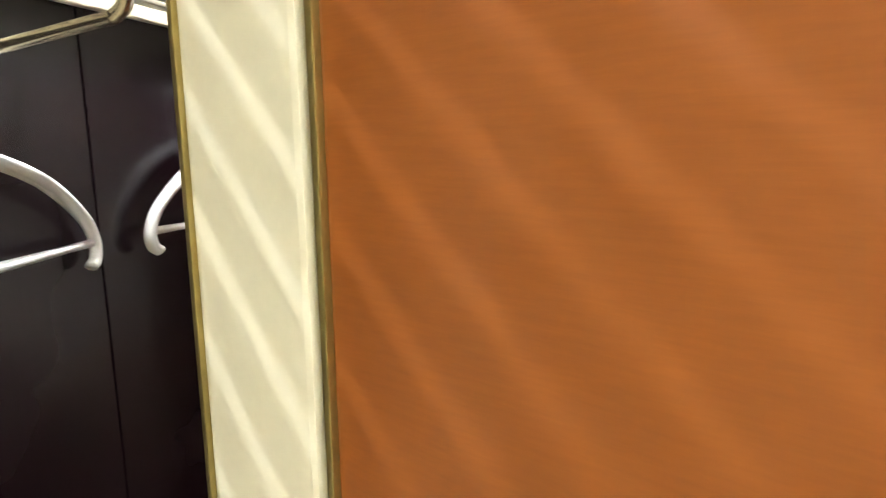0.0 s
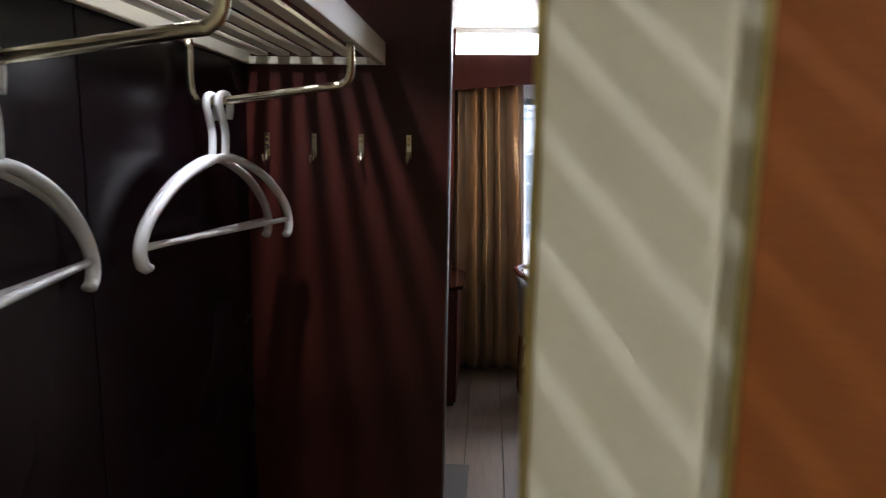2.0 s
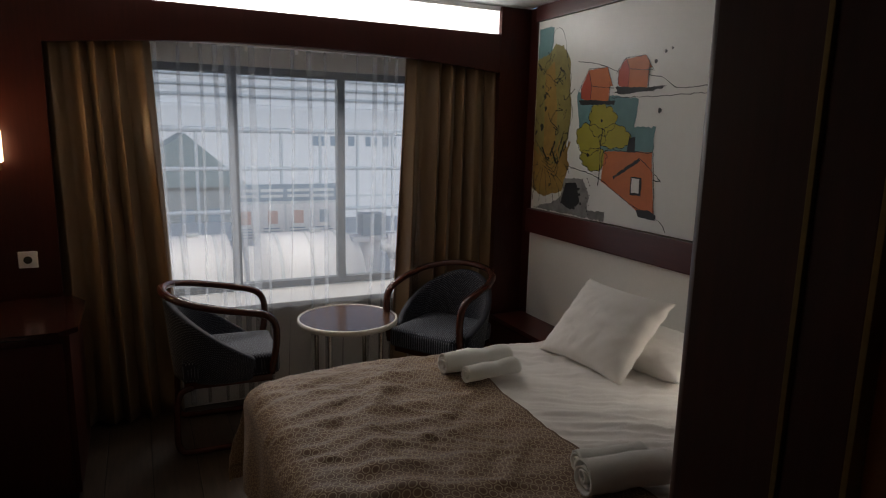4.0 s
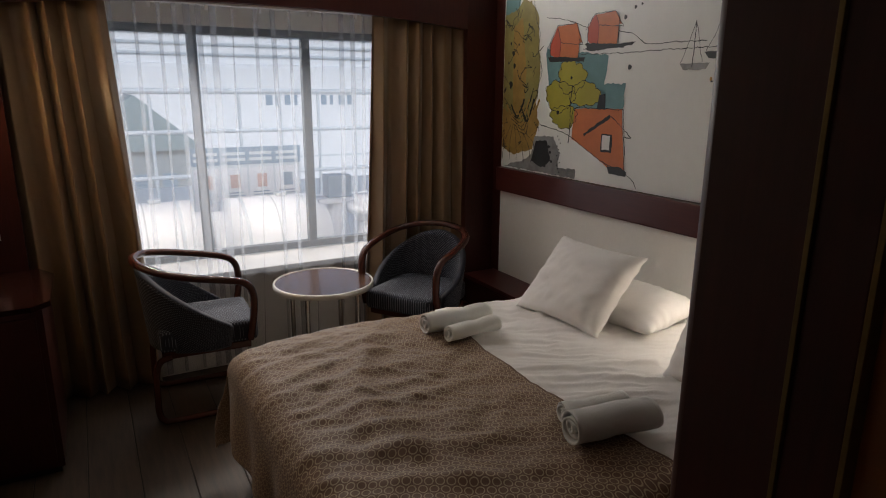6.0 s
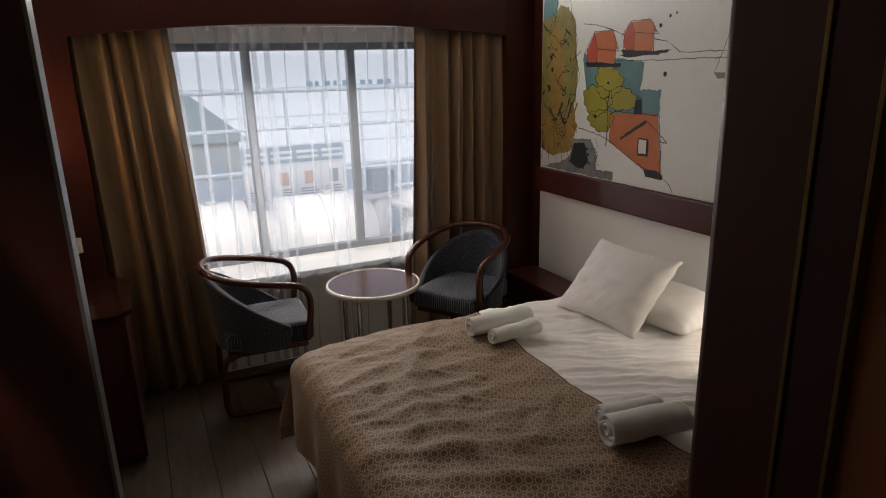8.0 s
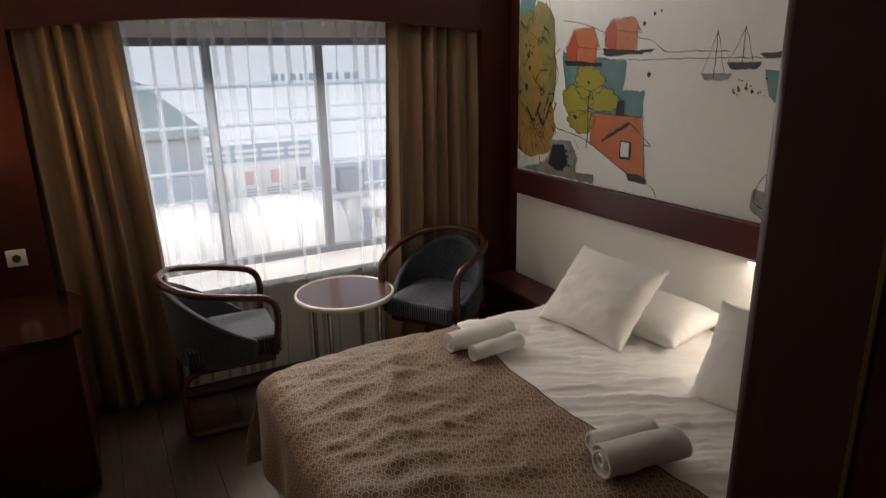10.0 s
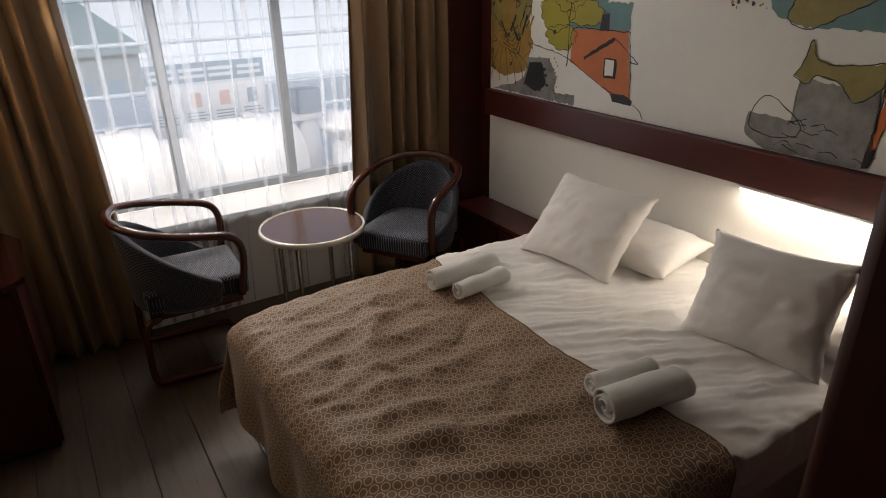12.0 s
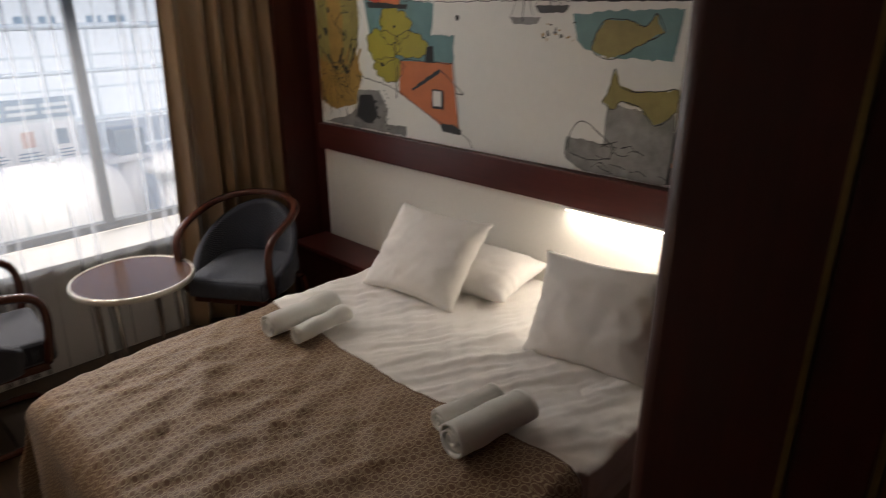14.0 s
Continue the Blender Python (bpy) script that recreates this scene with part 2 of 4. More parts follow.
SIGN_BLUE = material("sign_blue", (0.20, 0.29, 0.38), 0.5, 0, 0.9, scale=30)
SIGN_PALE = material("sign_pale", (0.62, 0.68, 0.72), 0.5, 0, 0.92, scale=30)
SIGN_RED = material("sign_orange", (0.62, 0.40, 0.33), 0.5, 0, 0.9, scale=30)
SEA = material("harbour_water", (0.30, 0.36, 0.40), 0.25, 0, 0.85, scale=1.5, bump=0.3, bump_scale=2)
PIER_WALL = material("grey_pier_wall", (0.27, 0.31, 0.33), 0.7, 0, 0.85, scale=12)
ROOF_TEAL = material("teal_roof", (0.19, 0.27, 0.29), 0.6, 0, 0.9, scale=8)


# ---- shape helpers ----
def link(name, bm, mats, smooth=False):
    me = bpy.data.meshes.new(name)
    bmesh.ops.recalc_face_normals(bm, faces=bm.faces)
    bm.to_mesh(me)
    bm.free()
    for m in (mats if isinstance(mats, (list, tuple)) else [mats]):
        me.materials.append(m)
    if smooth:
        for p in me.polygons:
            p.use_smooth = True
    return new(name, me)


def part(name, bm, mat, parent, label="", smooth=False):
    ob = link(name, bm, mat, smooth)
    ob.parent = parent
    if label:
        ob["label"] = label
    return ob


def thing(name, label, category, group="", at=(0, 0, 0), turn=0, kind=""):
    ob = new(name)
    ob.empty_display_size = 0.1
    ob.matrix_basis = pose(*at, 0, 0, turn)
    return tagged(ob, label, category, group, kind)


def structure(name, bm, mat, label, category, smooth=False):
    return tagged(link(name, bm, mat, smooth), label, category, kind="structure")


def box(x0, x1, y0, y1, z0, z1, bevel=0.0, bm=None, seg=2):
    b2 = bmesh.new()
    r = bmesh.ops.create_cube(b2, size=1, matrix=Matrix.Translation(((x0 + x1) / 2, (y0 + y1) / 2, (z0 + z1) / 2)) @ Matrix.Diagonal((x1 - x0, y1 - y0, z1 - z0, 1)))
    if bevel:
        bmesh.ops.bevel(b2, geom=b2.edges[:], offset=bevel, segments=seg, affect="EDGES", profile=0.7)
    return join(bm, b2)


def join(bm, b2):
    if bm is None:
        return b2
    me = bpy.data.meshes.new("tmp")
    b2.to_mesh(me)
    b2.free()
    bm.from_mesh(me)
    bpy.data.meshes.remove(me)
    return bm


def cyl(r, h, at=(0, 0, 0), axis="z", seg=20, r2=None, bm=None, bevel=0.0):
    b2 = bmesh.new()
    rot = {"z": Matrix(), "x": pose(0, 0, 0, 0, 90, 0), "y": pose(0, 0, 0, -90, 0, 0)}[axis]
    bmesh.ops.create_cone(b2, cap_ends=True, segments=seg, radius1=r, radius2=r if r2 is None else r2, depth=h, matrix=Matrix.Translation(at) @ rot)
    if bevel:
        rim = [e for e in b2.edges if len(e.link_faces) == 2 and any(len(f.verts) > 4 for f in e.link_faces)]
        bmesh.ops.bevel(b2, geom=rim, offset=bevel, segments=2, affect="EDGES")
    return join(bm, b2)


def spline(points, n=8):
    """A smooth line through a few points (Catmull-Rom)."""
    p = [Vector(q) for q in points]
    p = [p[0] * 2 - p[1]] + p + [p[-1] * 2 - p[-2]]
    out = []
    for i in range(1, len(p) - 2):
        for k in range(n):
            t = k / n
            out.append(0.5 * ((2 * p[i]) + (p[i + 1] - p[i - 1]) * t + (2 * p[i - 1] - 5 * p[i] + 4 * p[i + 1] - p[i + 2]) * t * t + (3 * p[i] - p[i - 1] - 3 * p[i + 1] + p[i + 2]) * t ** 3))
    out.append(p[-2])
    return out


def tube(points, r, seg=10, bm=None, flat=1.0, up=None):
    """A round bar swept along points; flat squashes it across."""
    bm = bm or bmesh.new()
    pts = [Vector(p) for p in points]
    rings = []
    nrm = None
    for i, p in enumerate(pts):
        d = (pts[min(i + 1, len(pts) - 1)] - pts[max(i - 1, 0)]).normalized()
        if nrm is None:
            ref = Vector(up) if up else (Vector((0, 0, 1)) if abs(d.z) < 0.9 else Vector((1, 0, 0)))
            nrm = (ref - d * ref.dot(d)).normalized()
        else:
            nrm = (nrm - d * nrm.dot(d)).normalized()
        bi = d.cross(nrm)
        rings.append([bm.verts.new(p + nrm * math.cos(a) * r + bi * math.sin(a) * r * flat) for a in (2 * math.pi * k / seg for k in range(seg))])
    for a, b in zip(rings, rings[1:]):
        for k in range(seg):
            bm.faces.new((a[k], a[(k + 1) % seg], b[(k + 1) % seg], b[k]))
    bm.faces.new(rings[0])
    bm.faces.new(rings[-1])
    return bm


def grid(nu, nv, fn, uvfn=None):
    """A sheet of nu x nv cells from a function of (u, v) in 0..1."""
    bm = bmesh.new()
    vs = [[bm.verts.new(fn(i / nu, j / nv)) for j in range(nv + 1)] for i in range(nu + 1)]
    uv = bm.loops.layers.uv.new("UVMap") if uvfn else None
    for i in range(nu):
        for j in range(nv):
            f = bm.faces.new((vs[i][j], vs[i + 1][j], vs[i + 1][j + 1], vs[i][j + 1]))
            if uv:
                for lp, (a, b) in zip(f.loops, ((i, j), (i + 1, j), (i + 1, j + 1), (i, j + 1))):
                    lp[uv].uv = uvfn(a / nu, b / nv)
    return bm


def thick(ob, t):
    m = ob.modifiers.new("thickness", "SOLIDIFY")
    m.thickness, m.offset = t, 0
    return ob


def wobble(x, y, z=0.0, s=1.0):
    return noise.noise(Vector((x * s, y * s, z * s)))


# ---- the shell of the cabin ----
XB, XL, YW, YG, ZC = 1.63, -1.43, 4.33, 4.81, 2.335   # bed wall, side wall, window wall, glass, ceiling
XP, YP = -0.852, 1.44                                     # free edge and face of the closet partition
XR, YR = -0.023, 1.375                                   # bathroom wall and its corner
STREAK_TURN = 90
XC = -1.315                                              # back wall of the closet

# window wall with an arched opening and a lit cornice strip
def arch_z(x):
    k = (x - 0.21) / 1.21
    return 1.945 + 0.065 * max(0.0, 1 - k * k)


bm = bmesh.new()
N = 40
xs = [-1.0 + 2.42 * i / N for i in range(N + 1)]
for y in (YW, YW + 0.05):
    low = [bm.verts.new((x, y, arch_z(x))) for x in xs]
    top = [bm.verts.new((x, y, 2.172)) for x in xs]
    for i in range(N):
        bm.faces.new((low[i], low[i + 1], top[i + 1], top[i]))
    if y == YW:
        l0, t0 = low, top
for i in range(N):
    bm.faces.new((l0[i], l0[i + 1], low[i + 1], low[i]))
    bm.faces.new((t0[i], t0[i + 1], top[i + 1], top[i]))
structure("wall_window_valance", bm, MAHOGANY, "mahogany valance board with a shallow arched lower edge", "wall panel")
structure("wall_window_west", box(XL, -1.0, YW, YW + 0.06, 0, ZC), MAHOGANY, "reddish mahogany veneer wall panel beside the curtain", "wall panel")
structure("wall_window_east", box(1.42, XB, YW - 0.004, YW + 0.06, 0, ZC), MAHOGANY, "narrow dark mahogany panel beside the curtain", "wall panel")
structure("wall_cornice_back", box(-1.0, 1.42, YW + 0.03, YW + 0.06, 2.175, ZC), WALL_WHITE, "white back of the cornice light niche", "wall panel")
niche = box(XL - 0.06, -1.02, YW + 0.06, YG + 0.1, 0, ZC)
box(1.44, XB, YW + 0.06, YG + 0.1, 0, ZC, bm=niche)
structure("wall_niche_sides", niche, WALL_WHITE, "off-white sides of the window niche", "wall")
structure("wall_under_window", box(-1.02, 1.44, YG - 0.32, YG + 0.1, 0, 0.545), WALL_WHITE, "off-white panel below the window sill", "wall")
structure("window_sill", box(-1.02, 1.44, YG - 0.36, YG - 0.02, 0.547, 0.578, 0.006), SILL, "cream window sill, bright in the daylight", "window sill")
structure("wall_over_window", box(-1.02, 1.44, YG - 0.03, YG + 0.1, 1.93, ZC), WALL_WHITE, "off-white wall above the window", "wall")

# side wall and bed wall
structure("wall_west", box(XL - 0.06, XL, YP, YG + 0.1, 0, ZC), MAHOGANY, "dark mahogany side wall of the cabin", "wall")
structure("wall_west_panel", box(XL, XL + 0.008, YP + 0.047, 4.00, 0, ZC), WALL_WHITE, "off-white laminate panel on the side wall", "wall panel")
structure("trim_west_panel", box(XL, XL + 0.016, 4.00, 4.04, 0, ZC, 0.002), MAHOGANY, "mahogany edge strip beside the off-white panel", "trim")
structure("wall_bed", box(XB, XB + 0.06, YR - 0.1, YG + 0.1, 0, ZC), MAHOGANY, "mahogany wall behind the bed", "wall")
structure("headboard_panel", box(XB - 0.012, XB, 1.42, 4.215, 0.30, 0.972, 0.002), WALL_WHITE, "plain off-white headboard panel along the bed wall", "wall panel")
structure("headboard_rail", box(XB - 0.045, XB, 1.40, 4.222, 0.965, 1.112, 0.006), MAHOGANY_Y, "mahogany rail between the headboard panel and the mural", "rail")
structure("mural_panel", box(XB - 0.012, XB, 1.42, 4.215, 1.115, 2.245, 0.002), MURAL_WHITE, "white mural panel of a drawn archipelago landscape", "mural")
structure("mural_top_rail", box(XB - 0.03, XB, 1.40, 4.222, 2.247, ZC, 0.004), MAHOGANY_Y, "mahogany strip above the mural", "rail")

# bathroom block
structure("wall_bath_passage_end", box(XR, XR + 0.05, 1.215, YR - 0.022, 0, ZC), MAHOGANY, "dark mahogany end of the bathroom wall", "wall")
structure("wall_bath_corner", cyl(0.026, ZC, (XR + 0.026, YR - 0.026, ZC / 2), seg=24), MAHOGANY, "rounded dark mahogany corner post", "corner post", True)
structure("wall_bath_room", box(XR + 0.026, XB, YR - 0.05, YR, 0, ZC), MAHOGANY, "mahogany bathroom wall facing the bed", "wall")
structure("wall_bath_passage", box(XR, XR + 0.05, -0.1, 0.36, 0, ZC), MAHOGANY, "mahogany wall beside the bathroom door", "wall")
structure("wall_bath_over_door", box(XR, XR + 0.05, 0.36, 1.215, 2.05, ZC), MAHOGANY, "mahogany wall above the bathroom door", "wall")

# closet and entry
part_wall = structure("wall_closet_partition", box(XL - 0.06, XP - 0.004, YP, YP + 0.045, 0, ZC), MAHOGANY, "mahogany closet partition with coat hooks", "wall panel")
structure("trim_partition_edge", box(XP - 0.004, XP, YP - 0.002, YP + 0.047, 0, ZC, 0.001), EDGE, "slim metal edge strip on the closet partition", "trim")
cbk = structure("wall_closet_back", box(XC - 0.05, XC - 0.008, -0.02, YP, 0, ZC), BLACK, "glossy near-black closet back of two panels", "wall panel")
part("panel", box(XC - 0.008, XC, -0.02, 0.838, 0, ZC, 0.001), CLOSET_DARK, cbk)
part("panel", box(XC - 0.008, XC, 0.842, YP - 0.001, 0, ZC, 0.001), CLOSET_DARK, cbk)
structure("wall_entry_left", box(XC - 0.05, -1.16, -0.06, -0.02, 0, ZC), CREAM, "cream wall beside the cabin doorway", "wall")
structure("wall_corridor_far", box(-2.2, 1.2, -1.36, -1.30, 0, ZC), CREAM, "cream corridor wall opposite the cabin door", "wall")
structure("wall_corridor_west", box(-2.26, -2.2, -1.36, -0.02, 0, ZC), CREAM, "cream end wall of the corridor", "wall")
structure("wall_corridor_east", box(1.2, 1.26, -1.36, -0.02, 0, ZC), CREAM, "cream end wall of the corridor", "wall")
structure("wall_corridor_near_west", box(-2.2, XC - 0.05, -0.06, -0.02, 0, ZC), CREAM, "cream corridor wall", "wall")
structure("wall_corridor_near_east", box(XR + 0.05, 1.2, -0.1, -0.05, 0, ZC), CREAM, "cream corridor wall", "wall")
structure("wall_over_door", box(-1.16, XR, -0.06, -0.02, 2.06, ZC), CREAM, "cream wall above the cabin doorway", "wall")

# ceiling of long panels with joints
# centre of the ceiling opening left for the added streak bulb
LV = (-1.45, -0.75)
cl = bmesh.new()
for k in range(9):
    y0 = -1.30 + k * 0.70
    if k == 0:
        box(-2.2, LV[0] - 0.16, y0 + 0.003, y0 + 0.697, ZC, ZC + 0.05, 0.003, bm=cl, seg=1)
        box(LV[0] + 0.16, XB, y0 + 0.003, y0 + 0.697, ZC, ZC + 0.05, 0.003, bm=cl, seg=1)
        box(LV[0] - 0.16, LV[0] + 0.16, y0 + 0.003, LV[1] - 0.16, ZC, ZC + 0.05, 0.003, bm=cl, seg=1)
        continue
    box(-2.2, XB, y0 + 0.003, min(y0 + 0.697, YG + 0.1), ZC + (0.004 if k % 2 else 0), ZC + 0.05, 0.003, bm=cl, seg=1)
box(-2.2, XB, -0.58, YG + 0.1, ZC + 0.045, ZC + 0.09, bm=cl)
structure("ceiling", cl, CEILING_WHITE, "white glossy ceiling panels with narrow joints", "ceiling")

# ---- window, blinds of cloth, outside ----
def window():
    w = thing("window_1", "three-pane ship window with grey metal frame and posts", "window", kind="structure")
    x0, x1, z0, z1 = -0.76, 1.22, 0.58, 1.93
    part("window_frame", box(x0, x1, YG - 0.02, YG + 0.04, z0, z0 + 0.045, 0.004), GREY_FRAME, w)
    part("window_frame", box(x0, x1, YG - 0.02, YG + 0.04, z1 - 0.045, z1, 0.004), GREY_FRAME, w)
    for x in (x0, -0.135, 0.52, x1 - 0.05):
        part("window_post", box(x, x + 0.05, YG - 0.018, YG + 0.038, z0 + 0.045, z1 - 0.045, 0.004), GREY_FRAME, w)
    for a, b in ((x0 + 0.05, -0.135), (-0.085, 0.52), (0.57, x1 - 0.05)):
        g = part("pane", box(a, b, YG + 0.006, YG + 0.012, z0 + 0.045, z1 - 0.045), GLASS, w)
        g.visible_shadow = False
    return w


window()
side = box(-1.02, -0.76, YG - 0.02, YG + 0.1, 0.547, 1.93)
box(1.22, 1.44, YG - 0.02, YG + 0.1, 0.547, 1.93, bm=side)
structure("wall_beside_window", side, WALL_WHITE, "off-white strips of wall beside the window", "wall")


def drape(name, x0, x1, x0b, x1b, y, z0, z1, folds, depth, mat, label, category, seed, nu=140, thickness=0.004, lap=0.0):
    ph = [random.Random(seed + k).uniform(0, 6.28) for k in range(4)]

    def fn(u, v):
        w = u + 0.035 * math.sin(9 * u + ph[0]) + 0.016 * math.sin(23 * u + ph[1] + 1.5 * v)
        k = 0.55 + 0.45 * (1 - v)
        x = (x0 + (x1 - x0) * u) * v + (x0b + (x1b - x0b) * u) * (1 - v)
        a = 2 * math.pi * folds * w + 0.5 * math.sin(3 * v + ph[2])
        return Vector((x + depth * 0.12 * math.sin(a * 2) * k + lap * math.sin(a + 0.8) * (0.6 + 0.8 * abs(wobble(u * 9, 0.3, seed))), y + depth * k * math.sin(a) + 0.008 * wobble(u * 14, v * 3, seed), z0 + (z1 - z0) * v))

    ob = tagged(link(name, grid(nu, 26, fn), mat, True), label, category)
    if thickness:
        thick(ob, thickness)
    return ob


drape("curtain", -1.045, -0.55, -1.05, -0.47, YW + 0.072, 0.02, 2.0, 5.2, 0.046, CURTAIN, "bronze satin curtain hanging in deep folds to the floor", "curtain", 3, lap=0.0)
drape("curtain", 0.83, 1.44, 0.74, 1.44, YW + 0.072, 0.02, 2.0, 6.0, 0.044, CURTAIN, "bronze satin curtain hanging in deep folds beside the chair", "curtain", 8, lap=0.0)
net = drape("net_curtain", -0.60, 1.0, -0.57, 0.95, YW + 0.108, 0.03, 2.0, 17, 0.010, NET, "sheer white net curtain in front of the window", "net curtain", 5, 460, 0, lap=0.042)
rail = thing("curtain_rail", "white curtain rail under the ceiling of the niche", "curtain rail")
part("track", box(-0.99, 1.41, YW + 0.055, YW + 0.125, 2.0, 2.02, 0.003), WHITE_PLASTIC, rail)
for k in range(9):
    part("glider", box(-0.9 + k * 0.27, -0.885 + k * 0.27, YW + 0.085, YW + 0.1, 1.975, 2.0, 0.002), WHITE_PLASTIC, rail)

cl_ = thing("cornice_light", "long lit white diffuser strip over the window", "ceiling light")
part("diffuser", box(-0.997, 1.40, YW - 0.006, YW + 0.012, 2.174, 2.302, 0.004), TUBE, cl_)
part("light_frame", box(-1.0, 1.405, YW - 0.01, YW + 0.02, 2.303, 2.333, 0.003), CEILING_WHITE, cl_)


def outside():
    tagged(link("water", box(-400, 400, 14, 900, -9.2, -9.0), SEA), "pale grey harbour water", "water", kind="structure")
    structure("pavement_deck", box(-14, 18, YG + 0.12, 13.5, -0.45, -0.2), DECK_GREY, "snow-pale ship deck outside the window", "deck")
    for k in range(4):
        r = thing("life_raft_canister", "white rounded life raft canister on a cradle on deck", "life raft", "rafts on the deck", at=(0.70 - k * 1.05, 6.55 + 0.05 * (k % 2), 0.225))
        part("shell", cyl(0.425, 0.99, axis="x", seg=32, bevel=0.11), DECK_WHITE, r, smooth=True)
        for x in (-0.27, 0.27):
            part("strap", cyl(0.431, 0.03, (x, 0, 0), "x", 32), DECK_RAIL, r)
            part("cradle", box(x - 0.03, x + 0.03, -0.3, 0.3, -0.425, -0.30), DECK_RAIL, r)
        part("buckle", box(0.05, 0.15, -0.05, 0.05, 0.424, 0.455, 0.006), DECK_RAIL, r)
        part("seam", cyl(0.428, 0.012, (0, 0, 0), "x", 32), DECK_GREY, r)
    lk = thing("deck_locker", "grey deck locker on a white pedestal", "locker", at=(1.62, 7.35, -0.2))
    part("pedestal", cyl(0.17, 0.60, (0, 0, 0.30), seg=20, r2=0.10), DECK_WHITE, lk, smooth=True)
    part("bracket", box(-0.24, 0.24, -0.12, 0.12, 0.60, 0.66, 0.02), DECK_WHITE, lk)
    part("case", box(-0.12, 0.14, -0.10, 0.10, 0.66, 0.90, 0.015), SIGN_BLUE, lk, "grey steel case")
    vt = thing("deck_ventilator", "white mushroom ventilator on the deck", "ventilator", at=(1.78, 6.7, -0.2))
    part("trunk", cyl(0.17, 0.52, (0, 0, 0.26), seg=24), DECK_WHITE, vt, smooth=True)
    part("cap", cyl(0.27, 0.24, (0, 0, 0.64), seg=28, bevel=0.08), DECK_WHITE, vt, smooth=True)
    part("collar", cyl(0.19, 0.04, (0, 0, 0.06), seg=24), DECK_RAIL, vt)
    ra = thing("deck_railing", "white painted steel deck railing with thin bars", "railing")
    for k in range(28):
        part("post", cyl(0.02, 1.75, (-6 + k * 0.5, 9.0, 0.675), seg=8), DECK_RAIL, ra)
    for z in (0.2, 0.55, 1.08, 1.55):
        part("bar", cyl(0.025 if z < 1.5 else 0.035, 14.0, (0.9, 9.0, z), "x", 8), DECK_RAIL, ra)
    sg = thing("muster_sign", "deck information board with blue header and notice sheets", "sign", at=(0.76, 7.62, 0))
    part("board", box(-0.56, 0.56, 0, 0.03, 0.30, 1.0, 0.004), SIGN_PALE, sg)
    part("header", box(-0.56, 0.56, -0.006, -0.001, 0.82, 1.0), SIGN_BLUE, sg)
    for k, x in enumerate((-0.55, -0.275, 0.0, 0.275)):
        part("notice", box(x + 0.008, x + 0.262, -0.006, -0.001, 0.34, 0.79), DECK_WHITE, sg)
        part("picture", box(x + 0.09, x + 0.19, -0.010, -0.007, 0.58, 0.72), SIGN_RED if k in (0, 1, 2) else SIGN_BLUE, sg)
        for j in range(4):
            part("line_of_text", box(x + 0.04, x + 0.24 - 0.03 * (j % 2), -0.010, -0.007, 0.435 + j * 0.03, 0.447 + j * 0.03), SIGN_BLUE, sg)
        for j in range(2):
            part("line_of_text", box(x + 0.02, x + 0.25, -0.010, -0.007, 0.86 + j * 0.06, 0.89 + j * 0.06), SIGN_PALE, sg)
    for x in (-0.45, 0.43):
        part("sign_post", box(x, x + 0.03, 0.031, 0.06, -0.2, 0.9), DECK_RAIL, sg)
    hut = thing("pier_building", "pale grey building with a teal pitched roof on the pier", "building", at=(0.2, 19, -9))
    part("wall", box(-1.6, 1.6, 0, 3, 0, 9.1), PIER_WALL, hut)
    rf = bmesh.new()
    v = [rf.verts.new(p) for p in ((-1.9, -0.2, 9.0), (1.9, -0.2, 9.0), (0.3, -0.2, 10.4), (-1.9, 3.2, 9.0), (1.9, 3.2, 9.0), (0.3, 3.2, 10.4))]
    for f in ((0, 1, 2), (3, 5, 4), (0, 2, 5, 3), (1, 4, 5, 2), (0, 3, 4, 1)):
        rf.faces.new([v[i] for i in f])
    part("roof", rf, ROOF_TEAL, hut)
    for k in range(4):
        part("window", box(-1.3 + k * 0.7, -0.95 + k * 0.7, -0.03, -0.002, 6.0, 8.4), SIGN_BLUE, hut)
    part("pier", box(-6, 6, -1, 5, -0.3, 0.0), DECK_GREY, hut)
    fs = thing("moored_ship", "large white passenger ship moored across the harbour", "ship", at=(0, 60, -9))
    part("hull", box(-60, 90, 0, 14, 0.1, 12.6, 0.3), DECK_WHITE, fs)
    part("keel", box(-58, 88, 0.5, 13.5, -0.1, 0.1), DECK_GREY, fs)
    for k in range(5):
        part("upper_deck", box(-50 + k * 2, 80 - k * 3, 1 + k * 0.8, 13, 12.6 + k * 0.9, 13.35 + k * 0.9), DECK_WHITE, fs)
        part("deck_edge", box(-50 + k * 2, 80 - k * 3, 0.8 + k * 0.8, 1.2 + k * 0.8, 13.3 + k * 0.9, 13.5 + k * 0.9), DECK_RAIL, fs)
    for z in (1.9, 4.3, 6.9):
        part("hull_stripe", box(-60, 90, -0.06, -0.01, z, z + 0.16), DECK_RAIL, fs)
    # the ship's lettering as plain bars
    for k, wdt in enumerate((0.9, 0.25, 0.7, 0.25, 0.9, 0.0, 0.7, 0.25, 0.9, 0.7)):
        if wdt:
            part("hull_letter_bar", box(14 + k * 0.86, 14 + k * 0.86 + 0.2 + wdt * 0.45, -0.06, -0.01, 9.1, 10.0), SIGN_BLUE, fs)


outside()


